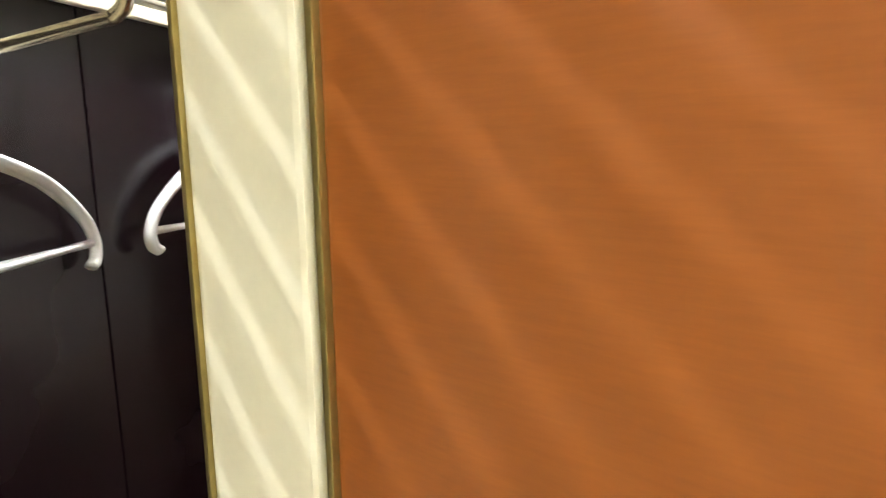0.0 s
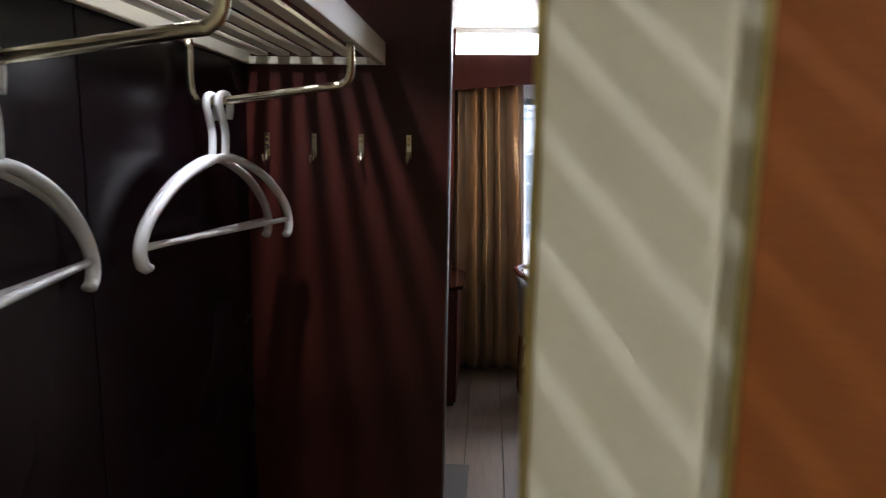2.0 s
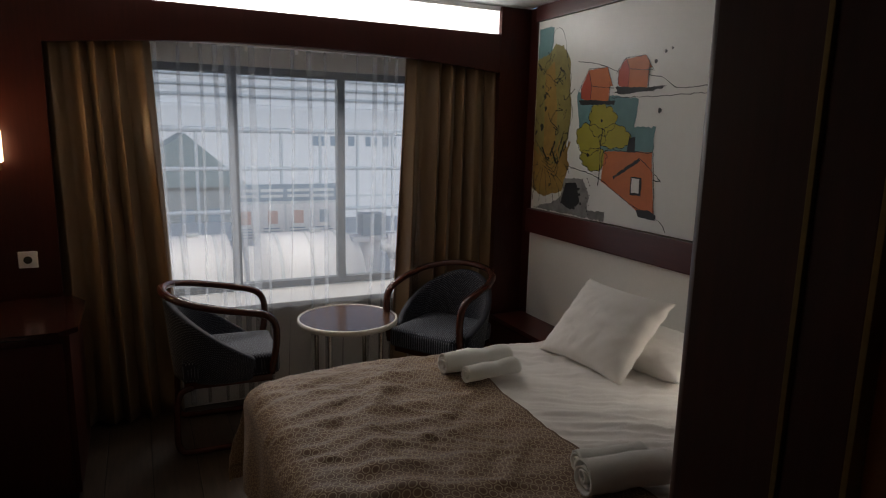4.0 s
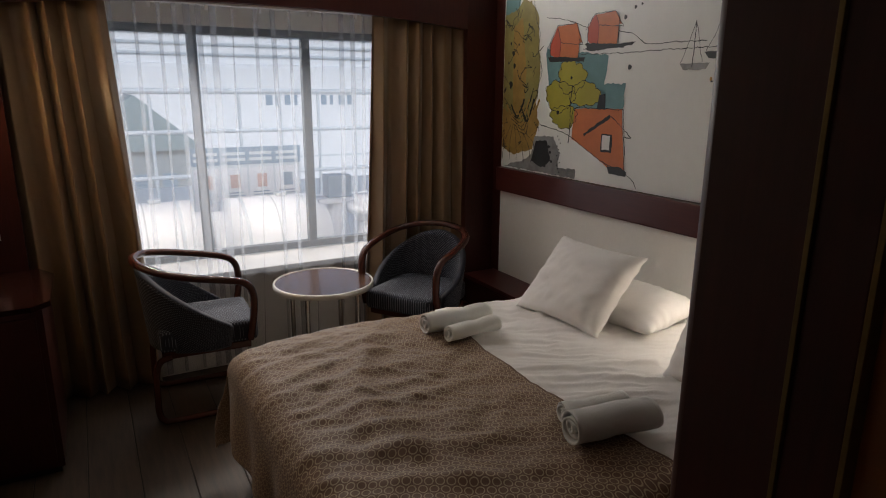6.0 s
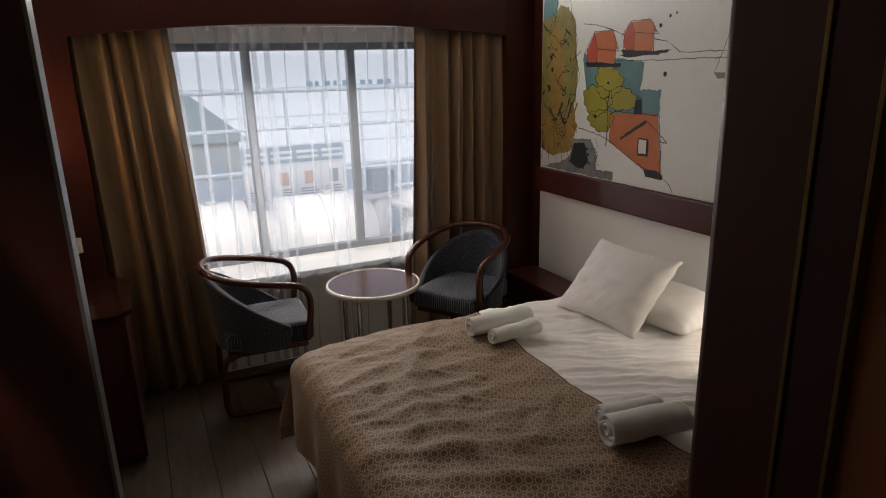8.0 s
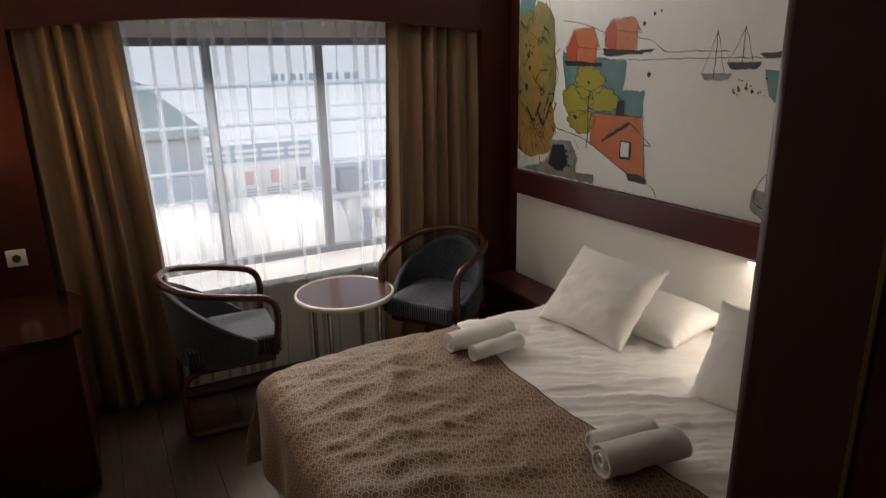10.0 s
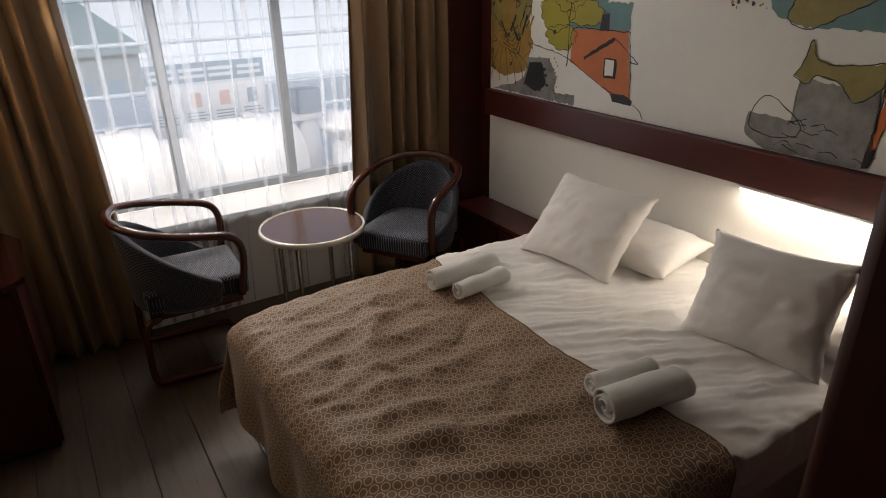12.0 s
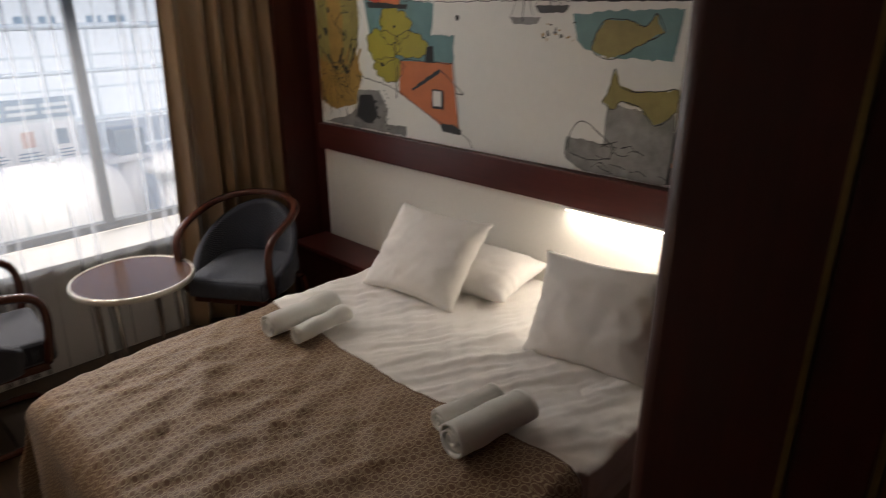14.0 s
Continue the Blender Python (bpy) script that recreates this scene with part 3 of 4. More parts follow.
# ---- doors ----
def door_leaf(parent, length, z0, z1, t=0.042, strip=0.08):
    """Leaf along +x from its hinge; orange veneer, cream laminate border with brass edges at the free side."""
    part("leaf", box(0.0, length - strip - 0.004, -t, 0, z0, z1, 0.002), ORANGE_WOOD, parent, "orange-brown veneered door leaf")
    part("trim", box(length - strip - 0.004, length - strip, -t - 0.002, 0.003, z0, z1, 0.001), BRASS, parent, "thin brass strip")
    part("groove", box(length - strip, length - strip + 0.008, 0.004 - t, -0.005, z0, z1), CREAM, parent)
    part("border", box(length - strip + 0.008, length - 0.004, -t, 0.001, z0, z1, 0.004), CREAM, parent, "cream laminate border of the door")
    part("trim", box(length - 0.004, length, -t - 0.002, 0.003, z0, z1, 0.001), BRASS, parent, "thin brass strip")


d1 = thing("cabin_door", "open cabin door of orange veneer with cream border and brass edges", "door", at=(-0.05, 0.0, 0), turn=156)
door_leaf(d1, 0.76, 0.012, 2.04, strip=0.094)
# handle on the inner side
part("handle", tube(spline([(0.64, -0.042, 1.0), (0.64, -0.09, 1.0), (0.60, -0.095, 1.0), (0.53, -0.095, 1.0)], 6), 0.009), CHROME, d1, "steel lever handle", True)
part("handle_plate", box(0.618, 0.662, -0.049, -0.043, 0.9, 1.07, 0.002), CHROME, d1)
fr = thing("door_frame", "cream steel frame of the cabin doorway", "door frame")
part("jamb", box(-1.16, -1.125, -0.075, 0.0, 0, 2.06, 0.004), CREAM, fr)
part("jamb", box(-0.045, XR - 0.002, -0.10, -0.01, 0, 2.06, 0.004), CREAM, fr)
part("head", box(-1.125, -0.045, -0.075, 0.0, 2.045, 2.06), CREAM, fr)

bd = thing("bathroom_door", "closed orange veneer bathroom door in a dark brass-edged frame", "door")
part("leaf", box(XR + 0.012, XR + 0.045, 0.432, 1.136, 0.01, 1.98, 0.002), ORANGE_WOOD, bd)
for y0, y1 in ((0.364, 0.430), (1.144, 1.209)):
    part("frame", box(XR - 0.004, XR + 0.05, y0, y1, 0, 2.045, 0.003), MAHOGANY, bd, "dark mahogany frame")
for y0 in (1.137, 1.210):
    part("trim", box(XR - 0.008, XR + 0.05, y0, y0 + 0.0065, 0, 2.045, 0.001), BRASS_DIM, bd, "brass strip")
part("frame", box(XR - 0.004, XR + 0.05, 0.43, 1.137, 1.985, 2.045, 0.003), MAHOGANY, bd)
part("handle", tube(spline([(XR + 0.012, 0.50, 1.0), (XR - 0.04, 0.50, 1.0), (XR - 0.045, 0.54, 1.0), (XR - 0.045, 0.61, 1.0)], 6), 0.009), CHROME, bd, "steel lever handle", True)


# ---- closet ----
def hat_rack():
    r = thing("hat_rack", "cream metal hat rack of slats over the closet", "rack")
    x0, x1, y0, y1, z = XC + 0.003, -1.005, 0.06, YP - 0.003, 1.745
    part("rail", box(x1 - 0.006, x1 + 0.008, y0, y1, z - 0.004, z + 0.045, 0.003), CREAM, r, "cream front rail")
    part("rail", box(x0, x0 + 0.012, y0, y1, z - 0.004, z + 0.03, 0.003), CREAM, r)
    for y in (y0, 0.75, y1 - 0.014):
        part("crossbar", box(x0 + 0.012, x1 - 0.006, y, y + 0.014, z - 0.004, z + 0.012, 0.002), CREAM, r)
    for k in range(6):
        x = x0 + 0.03 + k * 0.048
        part("slat", box(x, x + 0.026, y0 + 0.014, y1 - 0.014, z + 0.013, z + 0.021, 0.002), CREAM, r)
    for yb in (1.13, 0.59):
        pts = [(x1 - 0.004, yb, z), (x1 - 0.004, yb, z - 0.055), (x1 - 0.018, yb, z - 0.074), (x1 - 0.05, yb, z - 0.080),
               (x0 + 0.05, yb, z - 0.108), (x0 + 0.022, yb, z - 0.10), (x0 + 0.015, yb, z - 0.075), (x0 + 0.015, yb, z)]
        part("hanging_rod", tube(spline(pts, 5), 0.0075), NICKEL, r, "bent nickel rod for hangers", True)


hat_rack()


def hanger(at, turn):
    h = thing("coat_hanger", "white plastic coat hanger with trouser bar", "hanger", "hangers on the rods", at=at, turn=turn)
    # built in the x-z plane; origin at the hook's inner top
    part("hook", tube(spline([(0.014, 0, -0.036), (0.019, 0, -0.012), (0.010, 0, 0.006), (-0.007, 0, 0.006), (-0.014, 0, -0.008), (-0.008, 0, -0.03), (0.002, 0, -0.06), (0.0, 0, -0.10), (0, 0, -0.112)], 5), 0.0055, 8, flat=1.4), WHITE_PLASTIC, h, "", True)
    sh = [(-0.205, 0, -0.272), (-0.217, 0, -0.262), (-0.219, 0, -0.235), (-0.195, 0, -0.195), (-0.13, 0, -0.145), (-0.05, 0, -0.113), (0, 0, -0.105),
          (0.05, 0, -0.113), (0.13, 0, -0.145), (0.195, 0, -0.195), (0.219, 0, -0.235), (0.217, 0, -0.262), (0.205, 0, -0.272)]
    part("shoulder", tube(spline(sh, 5), 0.0075, 8, flat=1.3), WHITE_PLASTIC, h, "", True)
    part("trouser_bar", tube([(-0.214, 0, -0.238), (0.214, 0, -0.238)], 0.0055, 8), WHITE_PLASTIC, h, "", True)


for x, y, tn in ((-1.262, 1.13, 84), (-1.238, 1.13, 78), (-1.262, 0.59, 98), (-1.24, 0.59, 103)):
    hanger((x, y, 1.642 + (x + 1.275) * 0.09), tn)

for k in range(4):
    h = thing("coat_hook", "small brass coat hook screwed to the closet partition", "hook", "hooks on the partition", at=(-1.268 + k * 0.108, YP, 1.565))
    part("plate", box(-0.006, 0.006, -0.004, -0.0005, -0.026, 0.026, 0.001), NICKEL, h)
    part("prong", tube(spline([(0, -0.003, -0.012), (0, -0.012, -0.034), (0, -0.028, -0.038), (0, -0.036, -0.022)], 5), 0.004, 8), NICKEL, h, "", True)
    for z in (0.017, 0.004):
        part("screw", cyl(0.0028, 0.002, (0, -0.005, z), "y", 8), BRASS, h)

# unseen slatted box added around that bulb to shape the door's streaks
lv = thing("streak_louvre", "unseen slatted box added to throw light streaks onto the cabin door", "ceiling light", at=(LV[0], LV[1], ZC), turn=STREAK_TURN)
part("recess", box(-0.25, 0.25, -0.25, 0.25, 0.30, 0.32), WHITE_PLASTIC, lv)
for q in (0, 1):
    part("recess_side", box(-0.25, 0.25, (-0.25, 0.24)[q], (-0.24, 0.25)[q], 0.06, 0.30), WHITE_PLASTIC, lv)
    part("recess_side", box((-0.25, 0.24)[q], (-0.24, 0.25)[q], -0.24, 0.24, 0.06, 0.30), WHITE_PLASTIC, lv)
part("louvre_frame", box(-0.25, 0.25, -0.25, -0.17, 0.052, 0.06), WHITE_PLASTIC, lv)
part("louvre_frame", box(-0.25, 0.25, 0.17, 0.25, 0.052, 0.06), WHITE_PLASTIC, lv)
part("louvre_frame", box(-0.25, -0.17, -0.17, 0.17, 0.052, 0.06), WHITE_PLASTIC, lv)
part("louvre_frame", box(0.17, 0.25, -0.17, 0.17, 0.052, 0.06), WHITE_PLASTIC, lv)
for k in range(48):
    y_ = -0.168 + k * 0.007
    part("slat", box(-0.17, 0.17, y_, y_ + 0.0046, 0.050, 0.0515), WHITE_PLASTIC, lv)

dl = thing("downlight", "small round recessed downlight over the hat rack", "ceiling light", at=(-1.22, 0.86, ZC))
part("ring", cyl(0.05, 0.012, (0, 0, -0.007), seg=24), CHROME, dl)
part("lens", cyl(0.032, 0.004, (0, 0, -0.016), seg=20), DOWN, dl)
cd = thing("corridor_light", "rectangular lit panel in the corridor ceiling", "ceiling light", at=(0.0, -0.50, ZC))
part("frame", box(-0.28, 0.28, -0.18, 0.18, -0.02, -0.001, 0.004), WHITE_PLASTIC, cd)
part("diffuser", box(-0.25, 0.25, -0.15, 0.15, -0.026, -0.0205), DOWN, cd)


# ---- bed ----
BX0, BX1, BY0, BY1, BZ = -0.285, XB - 0.02, 1.80, 3.315, 0.578
bed = thing("double_bed", "double bed with white linen on a beige base", "bed")
part("base", box(BX0 + 0.03, BX1, BY0 + 0.03, BY1 - 0.03, 0.07, 0.30, 0.012), BED_BASE, bed, "beige upholstered bed base")
for x in (BX0 + 0.12, BX1 - 0.12):
    for y in (BY0 + 0.12, BY1 - 0.12):
        part("leg", cyl(0.025, 0.07, (x, y, 0.035), seg=12), BLACK, bed)
part("mattress", box(BX0 + 0.01, BX1, BY0 + 0.01, BY1 - 0.01, 0.305, 0.47, 0.03, seg=4), LINEN, bed, "white mattress", True)


def soft_top(x, y):
    """Height of the made bed, with creases."""
    z = BZ + 0.012 * wobble(x * 2.2, y * 2.2, 3.1) + 0.006 * wobble(x * 6, y * 6, 7.7)
    # long creases fanning across the sheet and the spread
    a = y - 2.3 + 0.35 * x
    z += 0.006 * abs(wobble(x * 1.3 + 4, a * 9.0, 1.2)) * (1 if x < 0.62 else 0.5)
    z += 0.007 * wobble((x + y) * 3, (x - y) * 14, 5)
    e = min(1.0, (BY1 - y) / 0.09, (y - BY0) / 0.12)
    f = min(1.0, (x - BX0) / 0.30)
    return z - 0.016 * (1 - max(0.0, e)) ** 2 - 0.03 * (1 - max(0.0, f)) ** 2


def sheet(u, v):
    x = 0.50 + (BX1 - 0.50) * u
    s = v * (BY1 - BY0 + 0.22) - 0.11
    y = min(max(BY0 + s, BY0), BY1)
    over = max(-s, s - (BY1 - BY0), 0)
    c1, n1 = 0.90 * x - 0.44 * y, 0.44 * x + 0.90 * y
    cr = 0.008 * wobble(x * 20, y * 3.0, 9) * min(1, over * 20)
    cr += 0.011 * max(0, 1 - 2.6 * abs(wobble(c1 * 1.3, n1 * 6.0, 15))) ** 1.7 + 0.007 * max(0, 1 - 2.4 * abs(wobble(c1 * 2.4 + n1, n1 * 15, 31))) ** 1.6 + 0.004 * max(0, 1 - 2.4 * abs(wobble(c1 * 5, n1 * 30, 61))) - 0.005
    return Vector((x, y + ((0.012 + cr * 0.5 if x > 0.66 else -0.012) if over else 0) * (1 if s > 0.5 else -1), soft_top(x, y) + cr - over - 0.004))


thick(part("duvet", grid(130, 190, sheet), LINEN, bed, "creased white duvet", True), 0.006)


def spread_xy(u, v):
    """Distances along the bedspread: u from hem to foot, v across."""
    lx = 0.93 + 0.34
    ly = (BY1 - BY0) + 0.30 + 0.30
    return u * lx, v * ly - 0.30


# long folds of the bedspread: place across the bed, slant, bow, height, width
FOLDS = ((2.24, -0.28, 0.55, 0.026, 0.032), (2.06, -0.38, 0.60, 0.014, 0.026), (2.40, -0.14, 0.35, 0.016, 0.024), (2.55, -0.02, 0.25, 0.014, 0.022),
         (2.66, 0.06, 0.10, 0.013, 0.020), (2.79, 0.02, 0.15, 0.016, 0.024), (2.93, 0.12, -0.10, 0.013, 0.020), (3.05, 0.05, 0.10, 0.016, 0.024), (3.17, 0.12, 0.0, 0.010, 0.02))


def spread(u, v):
    a, b = spread_xy(u, v)
    hem = 0.625 - 0.05 * math.sin(math.pi * min(max(b / 1.5, 0), 1)) + 0.012 * wobble(b * 4, 2.2, 0)
    w = BY1 - BY0
    R0 = 0.085
    edge = BX0 - 0.012 + R0
    topx = hem - edge
    a = a * (topx + 0.44) / (0.93 + 0.34)
    R1 = 0.05

    def turn(o, r):
        t = min(o / r, math.pi / 2)
        return r * math.sin(t), r * (1 - math.cos(t)) + max(0.0, o - r * math.pi / 2)

    ox, oy = max(0.0, a - topx), max(-b - R1 + 2 * R1, b - w + R1, 0.0)
    outx, dx = turn(ox, R0)
    outy, dy = turn(oy, R1)
    sgn = 1 if b > w / 2 else -1
    x = max(hem - a, edge) - outx
    y = min(max(BY0 + b, BY0 - 0.014 + R1), BY1 + 0.014 - R1) + sgn * outy
    drop = max(dx, dy) + 0.12 * min(dx, dy)
    z = soft_top(max(x, BX0), min(max(y, BY0), BY1)) + 0.012 - drop
    ox, oy = max(0.0, dx - R0), max(0.0, dy - R1)
    fold = 0.016 * math.sin(b * 17 + 2 * wobble(b * 2, 1, 4)) * min(1, ox * 5)
    foldy = 0.014 * math.sin(a * 15 + 1.3) * min(1, oy * 5)
    k = 0.45 + 0.55 * min(1.0, a / 0.35) * min(1.0, max(0.2, b / 0.9))
    X, Y = hem - a, BY0 + b
    c1, n1 = 0.84 * X - 0.54 * Y, 0.54 * X + 0.84 * Y
    c2, n2 = 0.97 * X + 0.22 * Y, -0.22 * X + 0.97 * Y
    for y0, a1, b1, amp, wd in FOLDS:
        q = Y - y0 - a1 * (X - 0.1) - b1 * (X - 0.1) ** 2
        z += 0.72 * amp * math.exp(-(q / (1.25 * wd)) ** 2 - ((X - 0.05) / 0.42) ** 2)
    z += 0.005 * k * max(0, 1 - 2.3 * abs(wobble(c1 * 0.7 + 0.3 * n1, n1 * 3.2, 2))) ** 1.6
    z += 0.004 * k * max(0, 1 - 2.3 * abs(wobble(c2 * 1.1, n2 * 7.0, 21))) ** 1.6
    z += 0.005 * k * max(0, 1 - 2.2 * abs(wobble(c1 * 2.4, n1 * 17, 44))) ** 1.5 + 0.0015 * wobble(X * 30, Y * 30, 3)
    z += 0.02 * math.exp(-((a - 0.35 - 0.25 * math.sin(b * 2.4)) / 0.05) ** 2) * max(0.0, math.sin(b * 2.1)) * (1 if drop == 0 else 0)
    cx = -0.012 * min(1, ox * 4) + fold - (0.035 * min(1, min(ox, oy) * 8) if ox and oy else 0)
    cy = sgn * (0.012 * min(1, oy * 4)) + foldy + (sgn * 0.02 * min(1, min(ox, oy) * 8) if ox and oy else 0)
    return Vector((x + cx, y + cy, max(z, 0.09)))


spread_ob = tagged(link("bedspread", grid(170, 240, spread, lambda u, v: spread_xy(u, v)), COVER, True), "brown bedspread with pale ring pattern, rumpled over the bed", "bedspread")
thick(spread_ob, 0.008)
part("hem", tube([spread(0.0, k / 120) for k in range(121)], 0.006, 6), COVER, spread_ob, "sewn hem of the bedspread", True)


def pillow(c, u, v, w, h, t, label, seed):
    """A stuffed pillow: c centre, u and v its half-axes' directions."""
    u, v = Vector(u).normalized(), Vector(v)
    v = (v - u * v.dot(u)).normalized()
    n = u.cross(v)
    c = Vector(c)
    bm = bmesh.new()
    N = 34
    for sgn in (1, -1):
        vs = []
        for i in range(N + 1):
            row = []
            for j in range(N + 1):
                a, b = 2 * i / N - 1, 2 * j / N - 1
                pin = 1 - 0.10 * (1 - a * a) * abs(b) ** 3
                pin2 = 1 - 0.10 * (1 - b * b) * abs(a) ** 3
                d = (max(0.0, 1 - abs(a) ** 2.4) * max(0.0, 1 - abs(b) ** 2.4)) ** 0.48
                edge = 1 - max(abs(a), abs(b))
                wr = 0.010 * wobble(a * 3 + seed, b * 3, sgn) + 0.012 * abs(wobble(a * 7 * (1 + abs(b)), b * 2.5 + seed, 4)) * min(1, edge * 6)
                row.append(bm.verts.new(c + u * (a * w * pin2 + 0.008 * wobble(b * 5, seed, a)) + v * (b * h * pin) + n * sgn * (t * d + wr * min(1, edge * 8) + 0.002)))
            vs.append(row)
        for i in range(N):
            for j in range(N):
                bm.faces.new((vs[i][j], vs[i + 1][j], vs[i + 1][j + 1], vs[i][j + 1]))
    bmesh.ops.remove_doubles(bm, verts=bm.verts[:], dist=0.006)
    return tagged(link("pillow", bm, LINEN, True), label, "pillow", "pillows on the bed")


pillow((1.20, 2.95, 0.735), (0.06, -0.50, -0.01), (0.30, 0.04, 0.32), 0.25, 0.215, 0.075, "plump white pillow propped up against another pillow", 1.0)
pillow((1.40, 2.82, 0.645), (0.05, -0.5, 0.0), (0.5, 0.05, 0.06), 0.26, 0.19, 0.07, "white pillow lying flat at the headboard", 2.0)
pillow((1.19, 2.10, 0.735), (0.05, -0.46, 0.02), (0.19, 0.02, 0.33), 0.245, 0.20, 0.075, "plump white pillow standing propped on the bed", 3.0)
pillow((1.40, 1.98, 0.645), (0.05, -0.5, 0.0), (0.5, 0.05, 0.06), 0.25, 0.19, 0.07, "white pillow lying flat behind another pillow", 4.0)


def towel(x0, x1, y, r, tilt, label):
    """A rolled towel along x, with a spiral end."""
    t = thing("rolled_towel", label, "towel", "towels on the bed", at=((x0 + x1) / 2, y, BZ + 0.028 + r * 0.85), turn=tilt)
    L = (x1 - x0) / 2
    turns, n = 3.2, 90

    def fn(u, v):
        a = u * turns * 2 * math.pi
        rr = 0.006 + (r - 0.006) * u ** 0.9
        x = (2 * v - 1) * L + 0.006 * math.sin(u * 11) * (1 if v > 0.5 else -1)
        return Vector((x, rr * math.cos(a) * (1 + 0.10 * wobble(v * 3, u * 5, x0)), -rr * math.sin(a) * (0.86 + 0.08 * wobble(v * 2.5, y)) + 0.007 * wobble(v * 4, u * 6, y * 9)))

    thick(part("roll", grid(n, 24, fn), TERRY, t, "", True), 0.006)
    part("hem", box(-L + 0.02, L - 0.02, r * 0.2, r * 0.2 + 0.05, -r * 0.9, -r * 0.9 + 0.006, 0.002), TERRY, t)


towel(0.44, 0.75, 3.02, 0.050, 3, "large white terry towel rolled up on the bed")
towel(0.485, 0.725, 2.905, 0.040, 5, "small white terry towel rolled up on the bed")
towel(0.475, 0.700, 2.160, 0.038, -8, "small white terry towel rolled up on the bed")
towel(0.412, 0.690, 2.045, 0.060, -8, "large white terry towel rolled up on the bed")

# reading strip hidden under the headboard rail
rl = thing("reading_light", "lit reading strip under the headboard rail", "lamp")
part("housing", box(XB - 0.044, XB - 0.014, 1.70, 2.52, 0.952, 0.963, 0.002), WHITE_PLASTIC, rl)
part("diffuser", box(XB - 0.042, XB - 0.02, 1.72, 2.50, 0.946, 0.9515), LED, rl)

# night table
nt_ = thing("night_table", "dark mahogany night cabinet beside the bed", "cabinet")
part("top", box(1.375, XB - 0.016, 3.36, 4.26, 0.40, 0.424, 0.004), MAHOGANY_Y, nt_)
part("body", box(1.39, XB - 0.016, 3.38, 4.25, 0.05, 0.398, 0.003), MAHOGANY, nt_)
part("plinth", box(1.41, XB - 0.02, 3.40, 4.23, 0, 0.049), BLACK, nt_)
part("door", box(1.382, 1.389, 3.40, 3.81, 0.07, 0.385, 0.002), MAHOGANY, nt_)
part("door", box(1.382, 1.389, 3.82, 4.23, 0.07, 0.385, 0.002), MAHOGANY, nt_)


# ---- chairs and table ----
def tub_chair(at, turn, label):
    """Faces +x. Bentwood arm loop, curved shell, sprung seat, sled of bent wood."""
    c = thing("tub_chair", label, "chair", "chairs at the round table", at=at, turn=turn)
    half = [(0.215, 0.236, 0.38), (0.240, 0.240, 0.52), (0.238, 0.246, 0.625), (0.195, 0.254, 0.682), (0.09, 0.264, 0.710), (-0.03, 0.262, 0.732), (-0.15, 0.228, 0.757), (-0.24, 0.135, 0.778)]
    arm = [(x, -y, z) for x, y, z in half] + [(-0.272, 0, 0.786)] + half[::-1]
    part("arm_rail", tube(spline(arm, 7), 0.018, 12, flat=1.2), BENTWOOD, c, "polished red-brown bentwood arm rail", True)

    def shell(u, v):
        a = radians(-118 + 236 * u)
        k = math.cos(radians(-118 + 236 * u))
        top = 0.750 - 0.285 * (1 - (k + 0.47) / 1.47) ** 0.9
        z = 0.355 + (top - 0.355) * v
        lean = 0.035 * v
        r = 0.225 + lean
        return Vector((-r * math.cos(a) * 1.02 + 0.01, r * math.sin(a), z))

    thick(part("backrest", grid(40, 12, shell, lambda u, v: (u * 1.0, v * 0.36)), NAVY_BACK, c, "navy upholstered curved back with pale dots", True), 0.035)
    sb = box(-0.20, 0.262, -0.213, 0.213, 0.361, 0.470, 0.04, seg=4)
    for v_ in sb.verts:
        if v_.co.z > 0.42:
            v_.co.z += 0.015 * max(0, 1 - (v_.co.x / 0.27) ** 2) * max(0, 1 - (v_.co.y / 0.22) ** 2)
    part("seat", sb, NAVY, c, "navy seat cushion with pale dots", True)
    part("seat_frame", box(-0.19, 0.225, -0.20, 0.20, 0.325, 0.36, 0.008), BENTWOOD, c)
    for s in (-1, 1):
        leg = [(-0.15, s * 0.205, 0.34), (-0.20, s * 0.215, 0.325), (-0.222, s * 0.22, 0.27), (-0.228, s * 0.222, 0.15), (-0.228, s * 0.222, 0.07), (-0.212, s * 0.222, 0.03), (-0.17, s * 0.222, 0.016), (0.0, s * 0.222, 0.016), (0.15, s * 0.22, 0.016), (0.20, s * 0.19, 0.016), (0.215, s * 0.12, 0.016), (0.217, 0, 0.016)]
        part("sled_leg", tube(spline(leg, 5), 0.0155, 10), BENTWOOD, c, "", True)
    return c


tub_chair((-0.292, 4.12, 0), -3, "navy dotted tub chair with bentwood arms beside the curtain")
tub_chair((0.945, 4.05, 0), 213, "navy dotted tub chair with bentwood arms near the night cabinet")

tb = thing("round_table", "small round table with dark polished top and pale rim", "table", at=(0.365, 4.075, 0))
part("tabletop", cyl(0.262, 0.018, (0, 0, 0.552), seg=64, bevel=0.002), TABLE_TOP, tb, "dark polished round top", False)
rim = bmesh.new()
for r, z in ((0.262, 0.535), (0.272, 0.537), (0.274, 0.550), (0.272, 0.563), (0.262, 0.5645)):
    for k in range(64):
        a = 2 * math.pi * k / 64
        rim.verts.new((r * math.cos(a), r * math.sin(a), z))
rim.verts.ensure_lookup_table()
for i in range(5):
    for k in range(64):
        j = (i + 1) % 5
        rim.faces.new([rim.verts[q] for q in (i * 64 + k, i * 64 + (k + 1) % 64, j * 64 + (k + 1) % 64, j * 64 + k)])
part("rim", rim, TABLE_RIM, tb, "pale metal rim", True)
